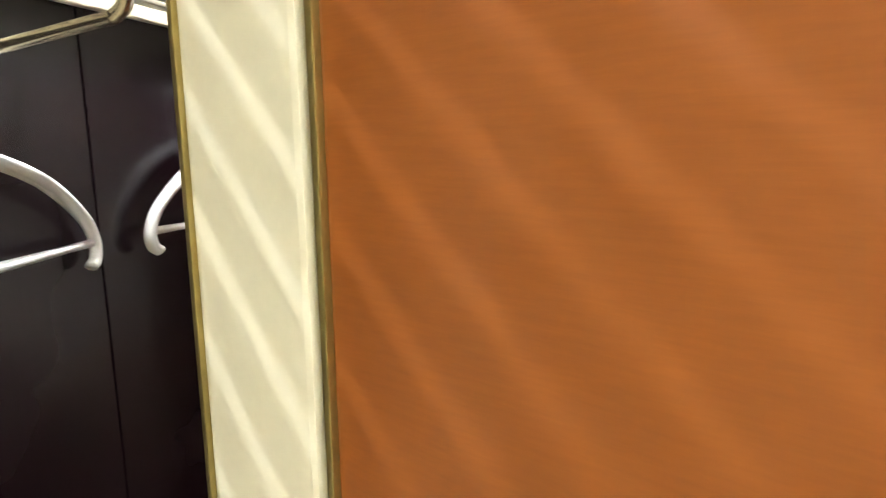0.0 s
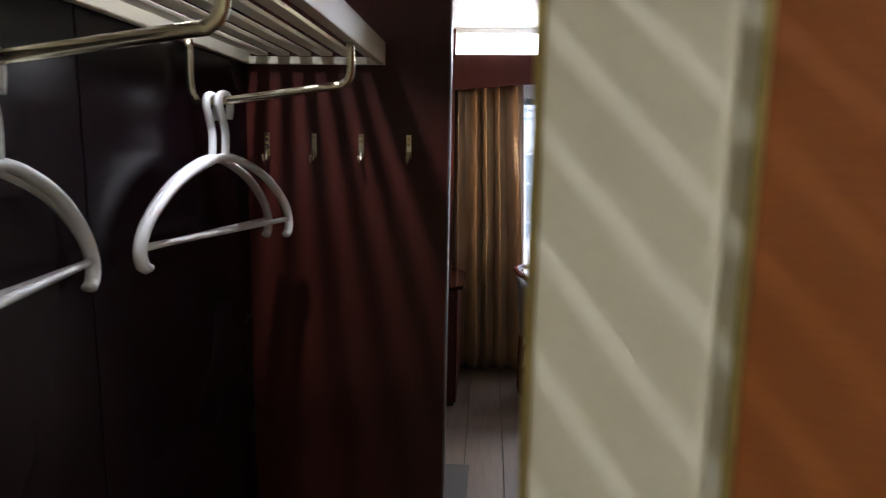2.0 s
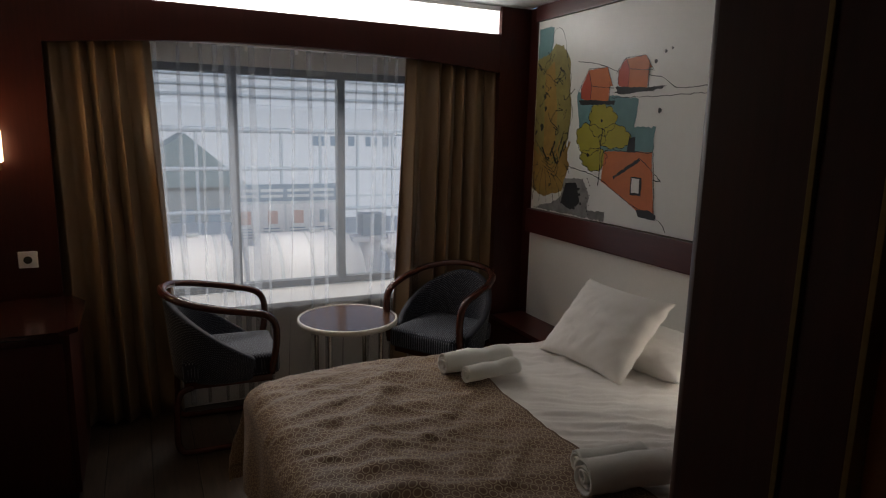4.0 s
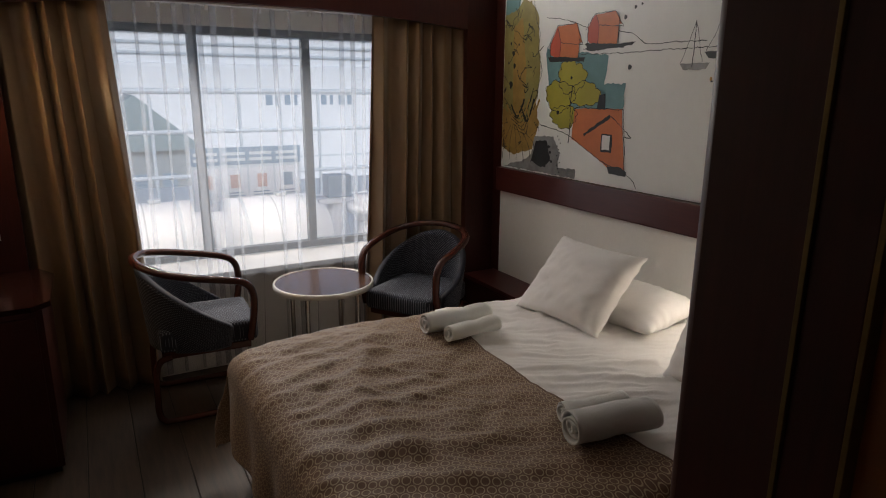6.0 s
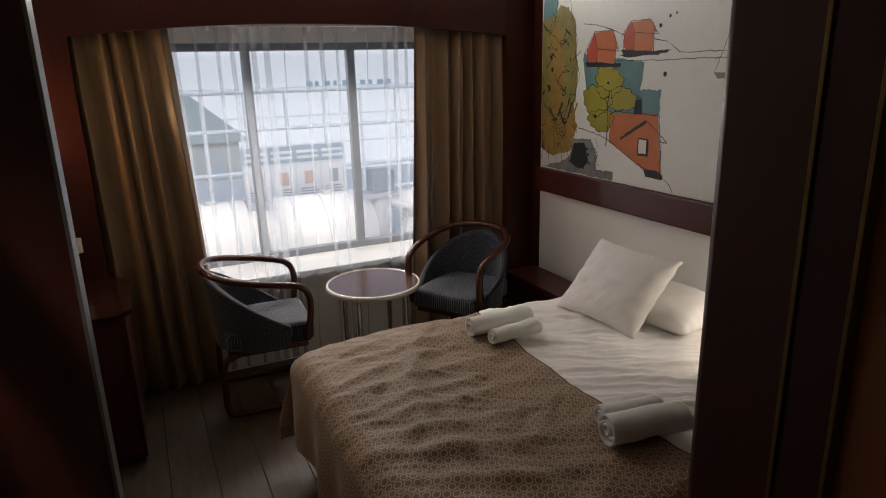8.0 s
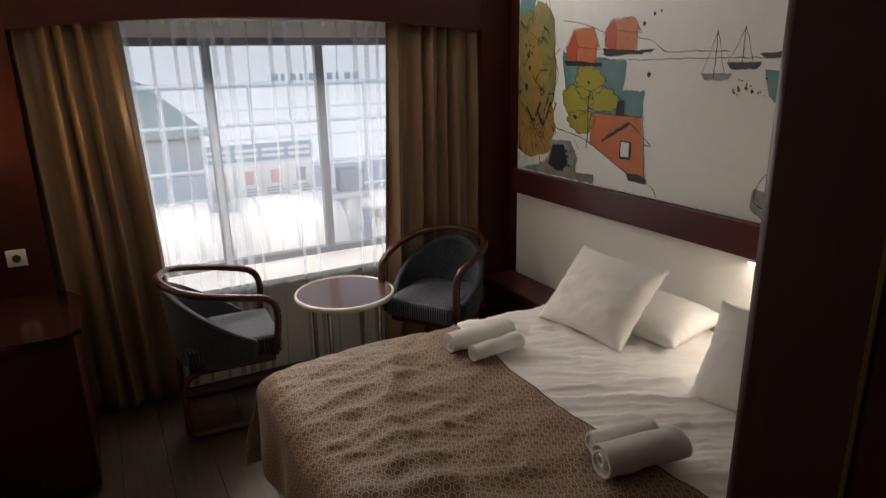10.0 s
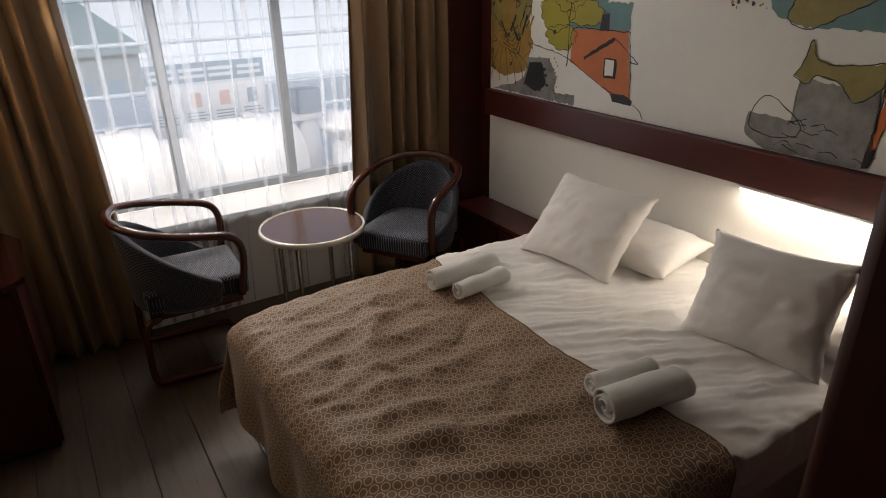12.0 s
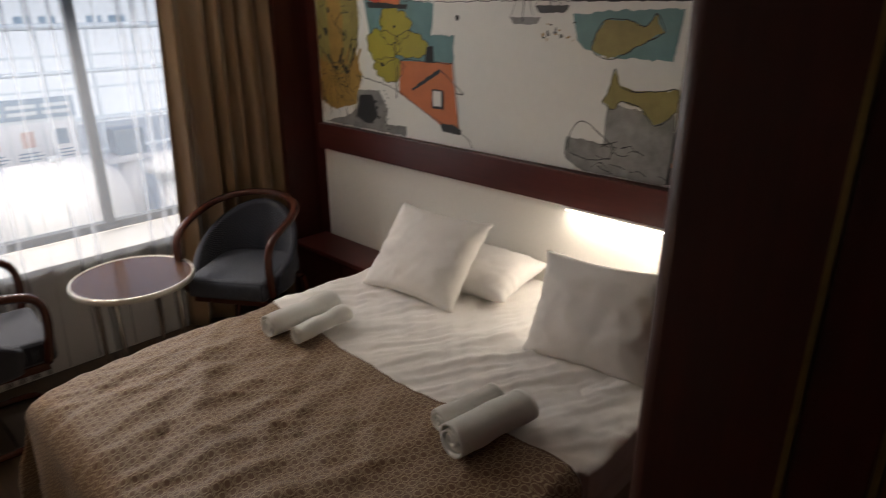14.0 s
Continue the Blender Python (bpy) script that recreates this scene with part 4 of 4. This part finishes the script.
for k in range(4):
    a = radians(45 + 90 * k)
    part("leg", cyl(0.0125, 0.535, (0.20 * math.cos(a), 0.20 * math.sin(a), 0.2675), seg=12), CHROME, tb, "slim steel leg")
part("brace", cyl(0.205, 0.01, (0, 0, 0.52), seg=32), BLACK, tb)

# ---- desk corner ----
dk = thing("desk_cabinet", "dark mahogany desk cabinet in the corner", "desk")
top = bmesh.new()
poly = [(XL, 3.665), (-0.96, 3.665), (-0.895, 3.73), (-0.895, 4.17), (-0.96, 4.30), (XL, 4.30)]
for z in (0.73, 0.752):
    top.faces.new([top.verts.new((x, y, z)) for x, y in poly])
top.verts.ensure_lookup_table()
for k in range(6):
    top.faces.new([top.verts[q] for q in (k, (k + 1) % 6, 6 + (k + 1) % 6, 6 + k)])
part("top", top, MAHOGANY_GLOSS, dk, "polished dark desk top with a clipped corner")
part("body", box(XL + 0.002, -0.925, 3.695, 4.28, 0.03, 0.728, 0.004), MAHOGANY, dk)
part("plinth", box(XL + 0.002, -0.94, 3.71, 4.27, 0, 0.03), BLACK, dk)
part("door", box(XL + 0.02, -0.95, 3.684, 3.694, 0.06, 0.70, 0.002), MAHOGANY, dk)

wl = thing("wall_lamp", "brass wall lamp with three lit opal glass cylinders", "wall lamp", at=(-1.295, YW, 1.36))
part("wall_plate", box(-0.045, 0.045, -0.015, -0.001, -0.06, 0.06, 0.004), BRASS, wl)
for x, y, z in ((-0.075, -0.06, 0.0), (0.0, -0.10, -0.02), (0.08, -0.06, 0.0)):
    part("arm", tube(spline([(0, -0.012, 0), (x * 0.6, y * 0.7, -0.03 + z), (x, y, 0.0 + z)], 6), 0.006, 8), BRASS, wl, "", True)
    part("holder", cyl(0.026, 0.035, (x, y, 0.02 + z), seg=18), BRASS, wl)
    part("shade", cyl(0.034, 0.145, (x, y, 0.11 + z), seg=24, bevel=0.004), LAMP_GLASS, wl, "lit opal glass cylinder", True)

sk = thing("wall_socket", "square white wall socket", "socket", at=(-1.13, YW, 0.935))
part("plate", box(-0.04, 0.04, -0.010, -0.001, -0.04, 0.04, 0.004), WHITE_PLASTIC, sk)
part("ring", cyl(0.022, 0.006, (0, -0.012, 0), "y", 20), WHITE_PLASTIC, sk)
part("hole", cyl(0.018, 0.003, (0, -0.0155, 0), "y", 20), JOINT, sk)

hd = thing("hair_dryer", "white hair dryer with a coiled cord on a wall holder", "hair dryer", at=(XL + 0.009, 3.93, 0.752), turn=90)
part("holder", box(-0.05, 0.03, -0.09, -0.001, 0.28, 0.36, 0.012), WHITE_PLASTIC, hd)
part("barrel", tube(spline([(-0.10, -0.10, 0.37), (-0.05, -0.10, 0.39), (0.02, -0.10, 0.41), (0.055, -0.10, 0.40)], 6), 0.036, 14), WHITE_PLASTIC, hd, "", True)
part("handle", tube(spline([(0.035, -0.10, 0.39), (0.045, -0.10, 0.32), (0.04, -0.10, 0.24), (0.02, -0.10, 0.20)], 6), 0.022, 12), WHITE_PLASTIC, hd, "", True)
coil = [(0.02 + 0.016 * math.cos(k * 0.9) - 0.05 * (k / 160), -0.06 + 0.016 * math.sin(k * 0.9), 0.20 - 0.18 * (k / 160) + 0.0) for k in range(161)]
part("coiled_cord", tube(coil, 0.004, 6), WHITE_PLASTIC, hd, "coiled white cord", True)
part("foot_tray", box(-0.07, 0.10, -0.15, -0.02, 0.004, 0.016, 0.004), WHITE_PLASTIC, hd)

mt = tagged(link("floor_mat", box(XL + 0.02, -0.82, 2.30, 2.96, 0.004, 0.014, 0.003), BLACK), "thin black floor mat with a pale edge", "mat")

# ---- the drawn landscape on the mural panel ----
mural = bpy.data.objects["mural_panel"]


def ink(name, color, dark=0.8):
    return material("print_" + name, color, 0.42, 0, dark, scale=14, bump=0.02)


P_OLIVE, P_MUSTARD = ink("olive", (0.31, 0.26, 0.085), 0.6), ink("mustard", (0.40, 0.24, 0.06), 0.6)
P_GREEN, P_TEAL = ink("yellow_green", (0.36, 0.31, 0.03), 0.85), ink("teal", (0.14, 0.27, 0.28), 0.75)
P_ORANGE, P_RED = ink("orange", (0.58, 0.16, 0.045), 0.8), ink("red", (0.50, 0.075, 0.03), 0.8)
P_GREY, P_BLACK = ink("wash_grey", (0.30, 0.295, 0.285), 0.32), ink("ink_black", (0.02, 0.02, 0.022))
P_WHITE = ink("bare_paper", (0.72, 0.71, 0.68), 0.95)
FRONT = XB - 0.0122
laid = [0]


def depth_of(layer):
    laid[0] += 1
    return FRONT - 0.0002 * layer - 0.000012 * laid[0]


def ragged(pts, amp, step=0.016, closed=True):
    """Breaks straight edges into an uneven, hand-drawn line."""
    out = []
    ring = list(pts) + ([pts[0]] if closed else [])
    for (a, b), (c, d) in zip(ring, ring[1:]):
        n = max(1, int(math.hypot(c - a, d - b) / step))
        for k in range(n):
            y, z = a + (c - a) * k / n, b + (d - b) * k / n
            out.append((min(y + amp * wobble(y * 60, z * 60, 1.5), 4.212), min(max(z + amp * wobble(y * 60, z * 60, 8.5), 1.118), 2.24)))
    return out if closed else out + [ring[-1]]


def patch(name, pts, mat, layer):
    if len(pts) < 40:
        pts = ragged(pts, 0.010 if "wash" in name else 0.005)
    bm = bmesh.new()
    x = depth_of(layer)
    bm.faces.new([bm.verts.new((x, y, z)) for y, z in pts])
    bmesh.ops.triangulate(bm, faces=bm.faces[:], ngon_method="EAR_CLIP")
    return part(name, bm, mat, mural)


def blob(name, cy, cz, ry, rz, mat, layer, lobes=7, amp=0.18, seed=0):
    n = 72
    rr = random.Random(seed)
    ph, ph2 = rr.uniform(0, 6), rr.uniform(0, 6)
    pts = []
    for k in range(n):
        a = 2 * math.pi * k / n
        r = 1 + amp * abs(math.sin(lobes * a / 2 + ph)) - amp * 0.5 + 0.08 * math.sin(3 * a + ph2) + 0.03 * rr.uniform(-1, 1)
        pts.append((cy + ry * r * math.cos(a), cz + rz * r * math.sin(a)))
    patch(name, pts, mat, layer)
    return pts


def stroke(pts, w=0.004, layer=9, mat=None, closed=False, seed=0, name="ink_line", straight=False):
    """An ink line of uneven width."""
    pts = spline([(0, y, z) for y, z in pts], 6) if len(pts) < 40 and not straight else [Vector((0, y, z)) for y, z in pts]
    if closed:
        pts.append(pts[0])
    line = ragged([(p.y, p.z) for p in pts], 0.005, 0.010, False)
    pts = [Vector((0, y, z)) for y, z in line]
    w *= 0.8
    bm = bmesh.new()
    x = depth_of(layer)
    prev = None
    for i, p in enumerate(pts):
        d = pts[min(i + 1, len(pts) - 1)] - pts[max(i - 1, 0)]
        n = Vector((0, -d.z, d.y)).normalized() * w * (0.5 + 0.35 * wobble(i * 0.23, seed, 2.0) * 1.3)
        a, b = bm.verts.new((x, p.y + n.y, p.z + n.z)), bm.verts.new((x, p.y - n.y, p.z - n.z))
        if prev:
            bm.faces.new((prev[0], a, b, prev[1]))
        prev = (a, b)
    part(name, bm, mat or P_BLACK, mural)


def house(y0, y1, z0, zt, zr, wall, roofc, seed):
    """A little drawn house: y0 > y1 (towards the door)."""
    ym = y0 + (y1 - y0) * 0.36
    patch("house_wall", [(ym, z0 + 0.01), (y1 + 0.01, z0 + 0.005), (y1, zt), (ym, zt - 0.005)], roofc, 4)
    patch("house_gable", [(y0, z0 + 0.035), (ym, z0), (ym, zt - 0.01), ((y0 + ym) / 2 - 0.01, zr - 0.005), (y0 + 0.005, zt - 0.02)], wall, 4.5)
    patch("house_roof", [(ym, zt - 0.012), (y1 - 0.02, zt - 0.02), (y1 + 0.03, zr), ((y0 + ym) / 2 - 0.01, zr - 0.005)], roofc, 5)
    stroke([(y0 + 0.02, zt - 0.03), ((y0 + ym) / 2 - 0.01, zr), (y1 + 0.03, zr), (y1 - 0.03, zt - 0.03), (ym, zt - 0.012), ((y0 + ym) / 2 - 0.01, zr)], 0.004, seed=seed, straight=True)
    stroke([(y0, zt), (y0, z0 + 0.02)], 0.004, seed=seed + 1)
    stroke([(y1, zt), (y1, z0)], 0.004, seed=seed + 2)
    stroke([(ym, zt - 0.01), (ym + 0.003, z0)], 0.004, seed=seed + 3)
    patch("house_base", [(y0 + 0.02, z0 + 0.025), (y1 - 0.05, z0 + 0.01), (y1 - 0.04, z0 - 0.008), (y0, z0 - 0.004)], P_BLACK, 6)


# sky wash and big tree beside the window
patch("wash", [(4.205, 2.2), (4.05, 2.2), (4.08, 1.9), (4.205, 1.8)], P_TEAL, 1)
tree = [(4.21, 1.30), (4.21, 2.02), (4.08, 2.05), (4.03, 2.10), (3.95, 2.08), (3.88, 2.0), (3.87, 1.85), (3.85, 1.72), (3.86, 1.56), (3.92, 1.42), (4.0, 1.33)]
patch("tree_wash", tree, P_OLIVE, 2)
stroke([(4.08, 1.98), (4.05, 2.16), (3.98, 2.18), (3.93, 2.1), (3.90, 1.98), (3.86, 1.9), (3.87, 1.8), (3.83, 1.7), (3.86, 1.6), (3.85, 1.5)], 0.004, seed=3)
for k in range(7):
    a = k * 0.5
    stroke([(4.20 - 0.02 * k, 1.54 - 0.03 * k), (4.08 - 0.02 * k, 1.46 - 0.02 * k), (3.95, 1.50 + 0.02 * math.sin(a) - 0.01 * k), (3.90 + 0.01 * k, 1.60 - 0.02 * k)], 0.005, seed=10 + k)
patch("reeds_wash", [(4.21, 1.48), (3.98, 1.40), (3.88, 1.52), (3.84, 1.40), (3.90, 1.25), (4.08, 1.20), (4.21, 1.24)], P_MUSTARD, 3)
for k in range(6):
    stroke([(4.12 - 0.02 * k, 1.38), (4.18 - 0.06 * k, 1.28), (4.20 - 0.075 * k, 1.17)], 0.004, seed=30 + k)
for y, z, r in ((4.13, 1.62, 0.022), (4.10, 1.73, 0.016), (4.11, 1.80, 0.014), (4.14, 1.86, 0.01), (4.06, 1.85, 0.008)):
    blob("ink_dot", y, z, r * 0.7, r, P_BLACK, 8, 3, 0.1, 1)
patch("rock_wash", [(3.88, 1.32), (3.70, 1.34), (3.64, 1.24), (3.66, 1.17), (3.50, 1.17), (3.50, 1.12), (4.19, 1.125), (4.0, 1.17), (3.9, 1.22)], P_GREY, 3)

rr = random.Random(11)
for k in range(26):
    y, z = rr.uniform(3.90, 4.19), rr.uniform(1.22, 2.0)
    n_ = rr.randint(3, 6)
    pts = [(y, z)]
    for q in range(n_):
        y, z = y + rr.uniform(-0.05, 0.05), z + rr.uniform(-0.04, 0.04)
        pts.append((min(y, 4.20), z))
    stroke(pts, rr.choice((0.003, 0.004, 0.006)), 9, seed=100 + k)
for k in range(5):
    y = 4.17 - 0.05 * k
    stroke([(y, 1.50), (y - 0.06, 1.44 - 0.01 * k), (y - 0.10, 1.47), (y - 0.13, 1.54)], 0.016, 7, P_BLACK if k % 2 else P_MUSTARD, seed=140 + k)
patch("tree_shade", [(4.10, 1.40), (4.12, 1.95), (4.03, 2.0), (3.98, 1.7), (3.99, 1.45)], P_MUSTARD, 2.5)
patch("dark_rock", [(3.86, 1.30), (3.76, 1.31), (3.72, 1.20), (3.80, 1.15), (3.90, 1.18)], P_BLACK, 3.5)
for k in range(10):
    blob("ink_dot", 3.70 + 0.12 * rr.random(), 1.16 + 0.16 * rr.random(), 0.012 * rr.random() + 0.004, 0.008, P_BLACK, 8, 3, 0.2, k)

# little red houses on the shore
patch("shore_wash", [(3.80, 1.82), (3.30, 1.76), (3.33, 1.47), (3.55, 1.46), (3.75, 1.55)], P_TEAL, 1)
patch("shore_wash", [(3.329, 1.62), (3.17, 1.625), (3.18, 1.48), (3.329, 1.49)], P_TEAL, 1)
house(3.76, 3.52, 1.745, 1.85, 1.93, P_RED, P_ORANGE, 50)
house(3.46, 3.24, 1.80, 1.92, 1.965, P_RED, P_ORANGE, 60)
patch("shore_black", [(3.50, 1.80), (3.42, 1.785), (3.15, 1.80), (3.12, 1.815), (3.22, 1.812)], P_BLACK, 6)
stroke([(3.80, 1.98), (3.62, 1.95), (3.46, 1.90)], 0.004, seed=5)
stroke([(3.50, 1.772), (3.2, 1.768), (2.9, 1.77), (2.4, 1.768), (1.9, 1.772), (1.45, 1.77)], 0.004, seed=6)
stroke([(3.24, 1.87), (3.14, 1.85), (3.05, 1.80), (2.88, 1.80), (2.72, 1.795)], 0.004, seed=7)
# trees by the orange house
for cy, cz, ry, rz, sd in ((3.57, 1.66, 0.11, 0.085, 1), (3.66, 1.56, 0.12, 0.08, 2), (3.46, 1.57, 0.12, 0.06, 3), (3.62, 1.45, 0.11, 0.06, 4)):
    pts = blob("bush_wash", cy, cz, ry, rz, P_GREEN, 3, 9, 0.16, sd)
    stroke(pts[::2], 0.004, closed=True, seed=sd)
stroke([(3.56, 1.62), (3.565, 1.50), (3.56, 1.40)], 0.005, seed=8)
for y, z, r in ((3.57, 1.655, 0.008), (3.67, 1.47, 0.011), (3.15, 1.70, 0.012), (3.20, 1.93, 0.01), (3.14, 1.97, 0.008), (3.10, 1.98, 0.006)):
    blob("ink_dot", y, z, r, r, P_BLACK, 8, 3, 0.1, 2)
# the orange house
patch("house_wall", [(3.545, 1.335), (3.53, 1.495), (3.34, 1.50), (3.18, 1.505), (3.165, 1.37), (3.135, 1.20), (3.24, 1.20), (3.40, 1.28)], P_ORANGE, 4)
patch("chimney", [(3.36, 1.50), (3.30, 1.50), (3.305, 1.575), (3.35, 1.565)], P_BLACK, 5)
stroke([(3.45, 1.36), (3.26, 1.465)], 0.022, 7, seed=9)
stroke([(3.545, 1.40), (3.53, 1.495), (3.35, 1.50), (3.17, 1.50)], 0.005, seed=10)
stroke([(3.26, 1.47), (3.18, 1.42), (3.11, 1.365), (3.16, 1.37)], 0.005, seed=11)
stroke([(3.17, 1.50), (3.16, 1.42), (3.145, 1.30), (3.14, 1.20)], 0.005, seed=12)
stroke([(3.86, 1.40), (3.60, 1.36), (3.45, 1.30), (3.30, 1.235), (3.16, 1.20), (3.08, 1.165), (3.05, 1.125)], 0.005, seed=13)
stroke([(3.56, 1.42), (3.57, 1.31)], 0.009, seed=14)
patch("house_window", [(3.315, 1.375), (3.235, 1.375), (3.235, 1.285), (3.315, 1.285)], P_BLACK, 6)
patch("house_window_pane", [(3.307, 1.367), (3.252, 1.367), (3.252, 1.297), (3.307, 1.297)], P_WHITE, 7)
patch("ink_block", [(3.26, 1.215), (3.18, 1.222), (3.12, 1.20), (3.125, 1.175), (3.24, 1.18)], P_BLACK, 7)
for k in range(14):
    blob("ink_dot", 3.66 - 0.012 * (k % 3), 1.34 - 0.018 * k, 0.004, 0.004, P_BLACK, 8, 3, 0.1, k)

# sailing boats
for by, bz, h in ((2.785, 1.69, 0.19), (2.655, 1.735, 0.155)):
    patch("boat_hull", [(by + 0.07, bz + 0.018), (by - 0.09, bz + 0.016), (by - 0.07, bz - 0.01), (by + 0.05, bz - 0.012)], P_BLACK if h < 0.17 else P_GREY, 6)
    stroke([(by, bz), (by - 0.003, bz + h)], 0.005, seed=int(bz * 100))
    stroke([(by - 0.003, bz + h), (by + 0.03, bz + h * 0.5), (by + 0.065, bz + 0.02)], 0.003, seed=21)
    stroke([(by - 0.003, bz + h), (by - 0.03, bz + h * 0.5), (by - 0.05, bz + 0.02)], 0.003, seed=22)
patch("far_shore", [(2.58, 1.785), (2.30, 1.80), (1.95, 1.79), (1.60, 1.80), (1.60, 1.765), (2.55, 1.765)], P_BLACK, 5)
for k in range(16):
    rr = random.Random(k)
    blob("splash_dot", 2.70 - 0.17 * rr.random(), 1.69 - 0.07 * rr.random(), 0.006 * (0.4 + rr.random()), 0.006 * (0.4 + rr.random()), P_BLACK if k % 2 else P_MUSTARD, 8, 3, 0.1, k)

# bushes and rocks towards the door
patch("water_wash", [(2.54, 1.72), (2.36, 1.735), (2.10, 1.74), (2.12, 1.565), (2.42, 1.57), (2.52, 1.62)], P_TEAL, 1)
b1 = [(2.44, 1.65), (2.40, 1.70), (2.30, 1.70), (2.24, 1.68), (2.20, 1.72), (2.17, 1.66), (2.25, 1.62), (2.30, 1.59), (2.38, 1.56), (2.45, 1.59)]
b2 = [(2.39, 1.40), (2.36, 1.46), (2.345, 1.53), (2.32, 1.47), (2.26, 1.45), (2.16, 1.46), (2.09, 1.47), (2.09, 1.40), (2.12, 1.36), (2.17, 1.335), (2.22, 1.39), (2.30, 1.41), (2.34, 1.38)]
for k, pts in enumerate((b1, b2)):
    patch("bush_wash", pts, P_OLIVE, 4)
    stroke(pts + pts[:1], 0.005, seed=70 + k)
patch("rock_wash", [(2.36, 1.40), (2.20, 1.38), (2.09, 1.38), (2.08, 1.13), (2.12, 1.117), (2.45, 1.117), (2.54, 1.16), (2.54, 1.25), (2.37, 1.24)], P_GREY, 3)
stroke([(2.53, 1.20), (2.52, 1.27), (2.475, 1.32), (2.40, 1.29), (2.33, 1.23), (2.34, 1.19), (2.42, 1.17), (2.50, 1.18), (2.53, 1.20)], 0.005, seed=80)
b3 = [(2.035, 1.41), (2.035, 1.60), (2.01, 1.78), (1.90, 1.82), (1.84, 1.74), (1.90, 1.66), (1.95, 1.64), (1.91, 1.56), (1.96, 1.47)]
patch("bush_wash", b3, P_OLIVE, 4)
stroke(b3[3:], 0.005, seed=83)
patch("water_wash", [(1.955, 1.46), (1.92, 1.54), (1.85, 1.56), (1.84, 1.42), (1.94, 1.42)], P_TEAL, 1)
patch("trunk_wash", [(2.082, 1.16), (2.07, 1.42), (2.06, 1.60), (2.04, 1.85), (2.01, 1.85), (2.03, 1.62), (2.04, 1.42), (2.06, 1.22)], P_ORANGE, 4)
for k in range(12):
    y, z = rr.uniform(2.12, 2.42), rr.uniform(1.14, 1.24)
    stroke([(y, z), (y - 0.04, z + rr.uniform(-0.02, 0.03)), (y - 0.07, z + rr.uniform(-0.02, 0.02))], 0.004, 9, seed=160 + k)
stroke([(2.088, 1.13), (2.075, 1.42), (2.063, 1.62), (2.043, 1.85)], 0.007, seed=81)
patch("ink_block", [(2.09, 1.19), (2.065, 1.20), (2.075, 1.13), (2.095, 1.125)], P_BLACK, 6)

# ---- floor of planks ----
fl = structure("floor", box(XL - 0.06, XB, -0.02, YG - 0.3, -0.06, -0.006), JOINT, "grey-brown weathered plank floor with dark joints", "floor")
structure("floor_corridor", box(-2.26, 1.26, -1.36, -0.02, -0.06, -0.004), BED_BASE, "beige corridor carpet", "floor")
plank_mesh = {}


def plank(x, y0, y1, w):
    key = (round(y1 - y0, 3), round(w, 3))
    if key not in plank_mesh:
        b = box(-w / 2, w / 2, 0, y1 - y0, -0.006, 0.0, 0.0015, seg=1)
        me = bpy.data.meshes.new("plank")
        b.to_mesh(me)
        b.free()
        me.materials.append(PLANK)
        plank_mesh[key] = me
    ob = new("plank", plank_mesh[key])
    ob.location = (x + w / 2, y0, 0.0)
    ob.parent = fl


W = 0.195
for i in range(16):
    x = XL + 0.002 + i * W
    w = min(W - 0.004, XB - x)
    if w < 0.03:
        continue
    cuts = [-0.02, 1.46, 4.49]
    for a, b in zip(cuts, cuts[1:]):
        if b - a > 0.05:
            plank(x, a, b - 0.003, w)
structure("baseboard", box(XL + 0.008, XL + 0.018, YP + 0.05, 3.66, 0.0, 0.06, 0.002), MAHOGANY_Y, "dark baseboard along the side wall", "baseboard")
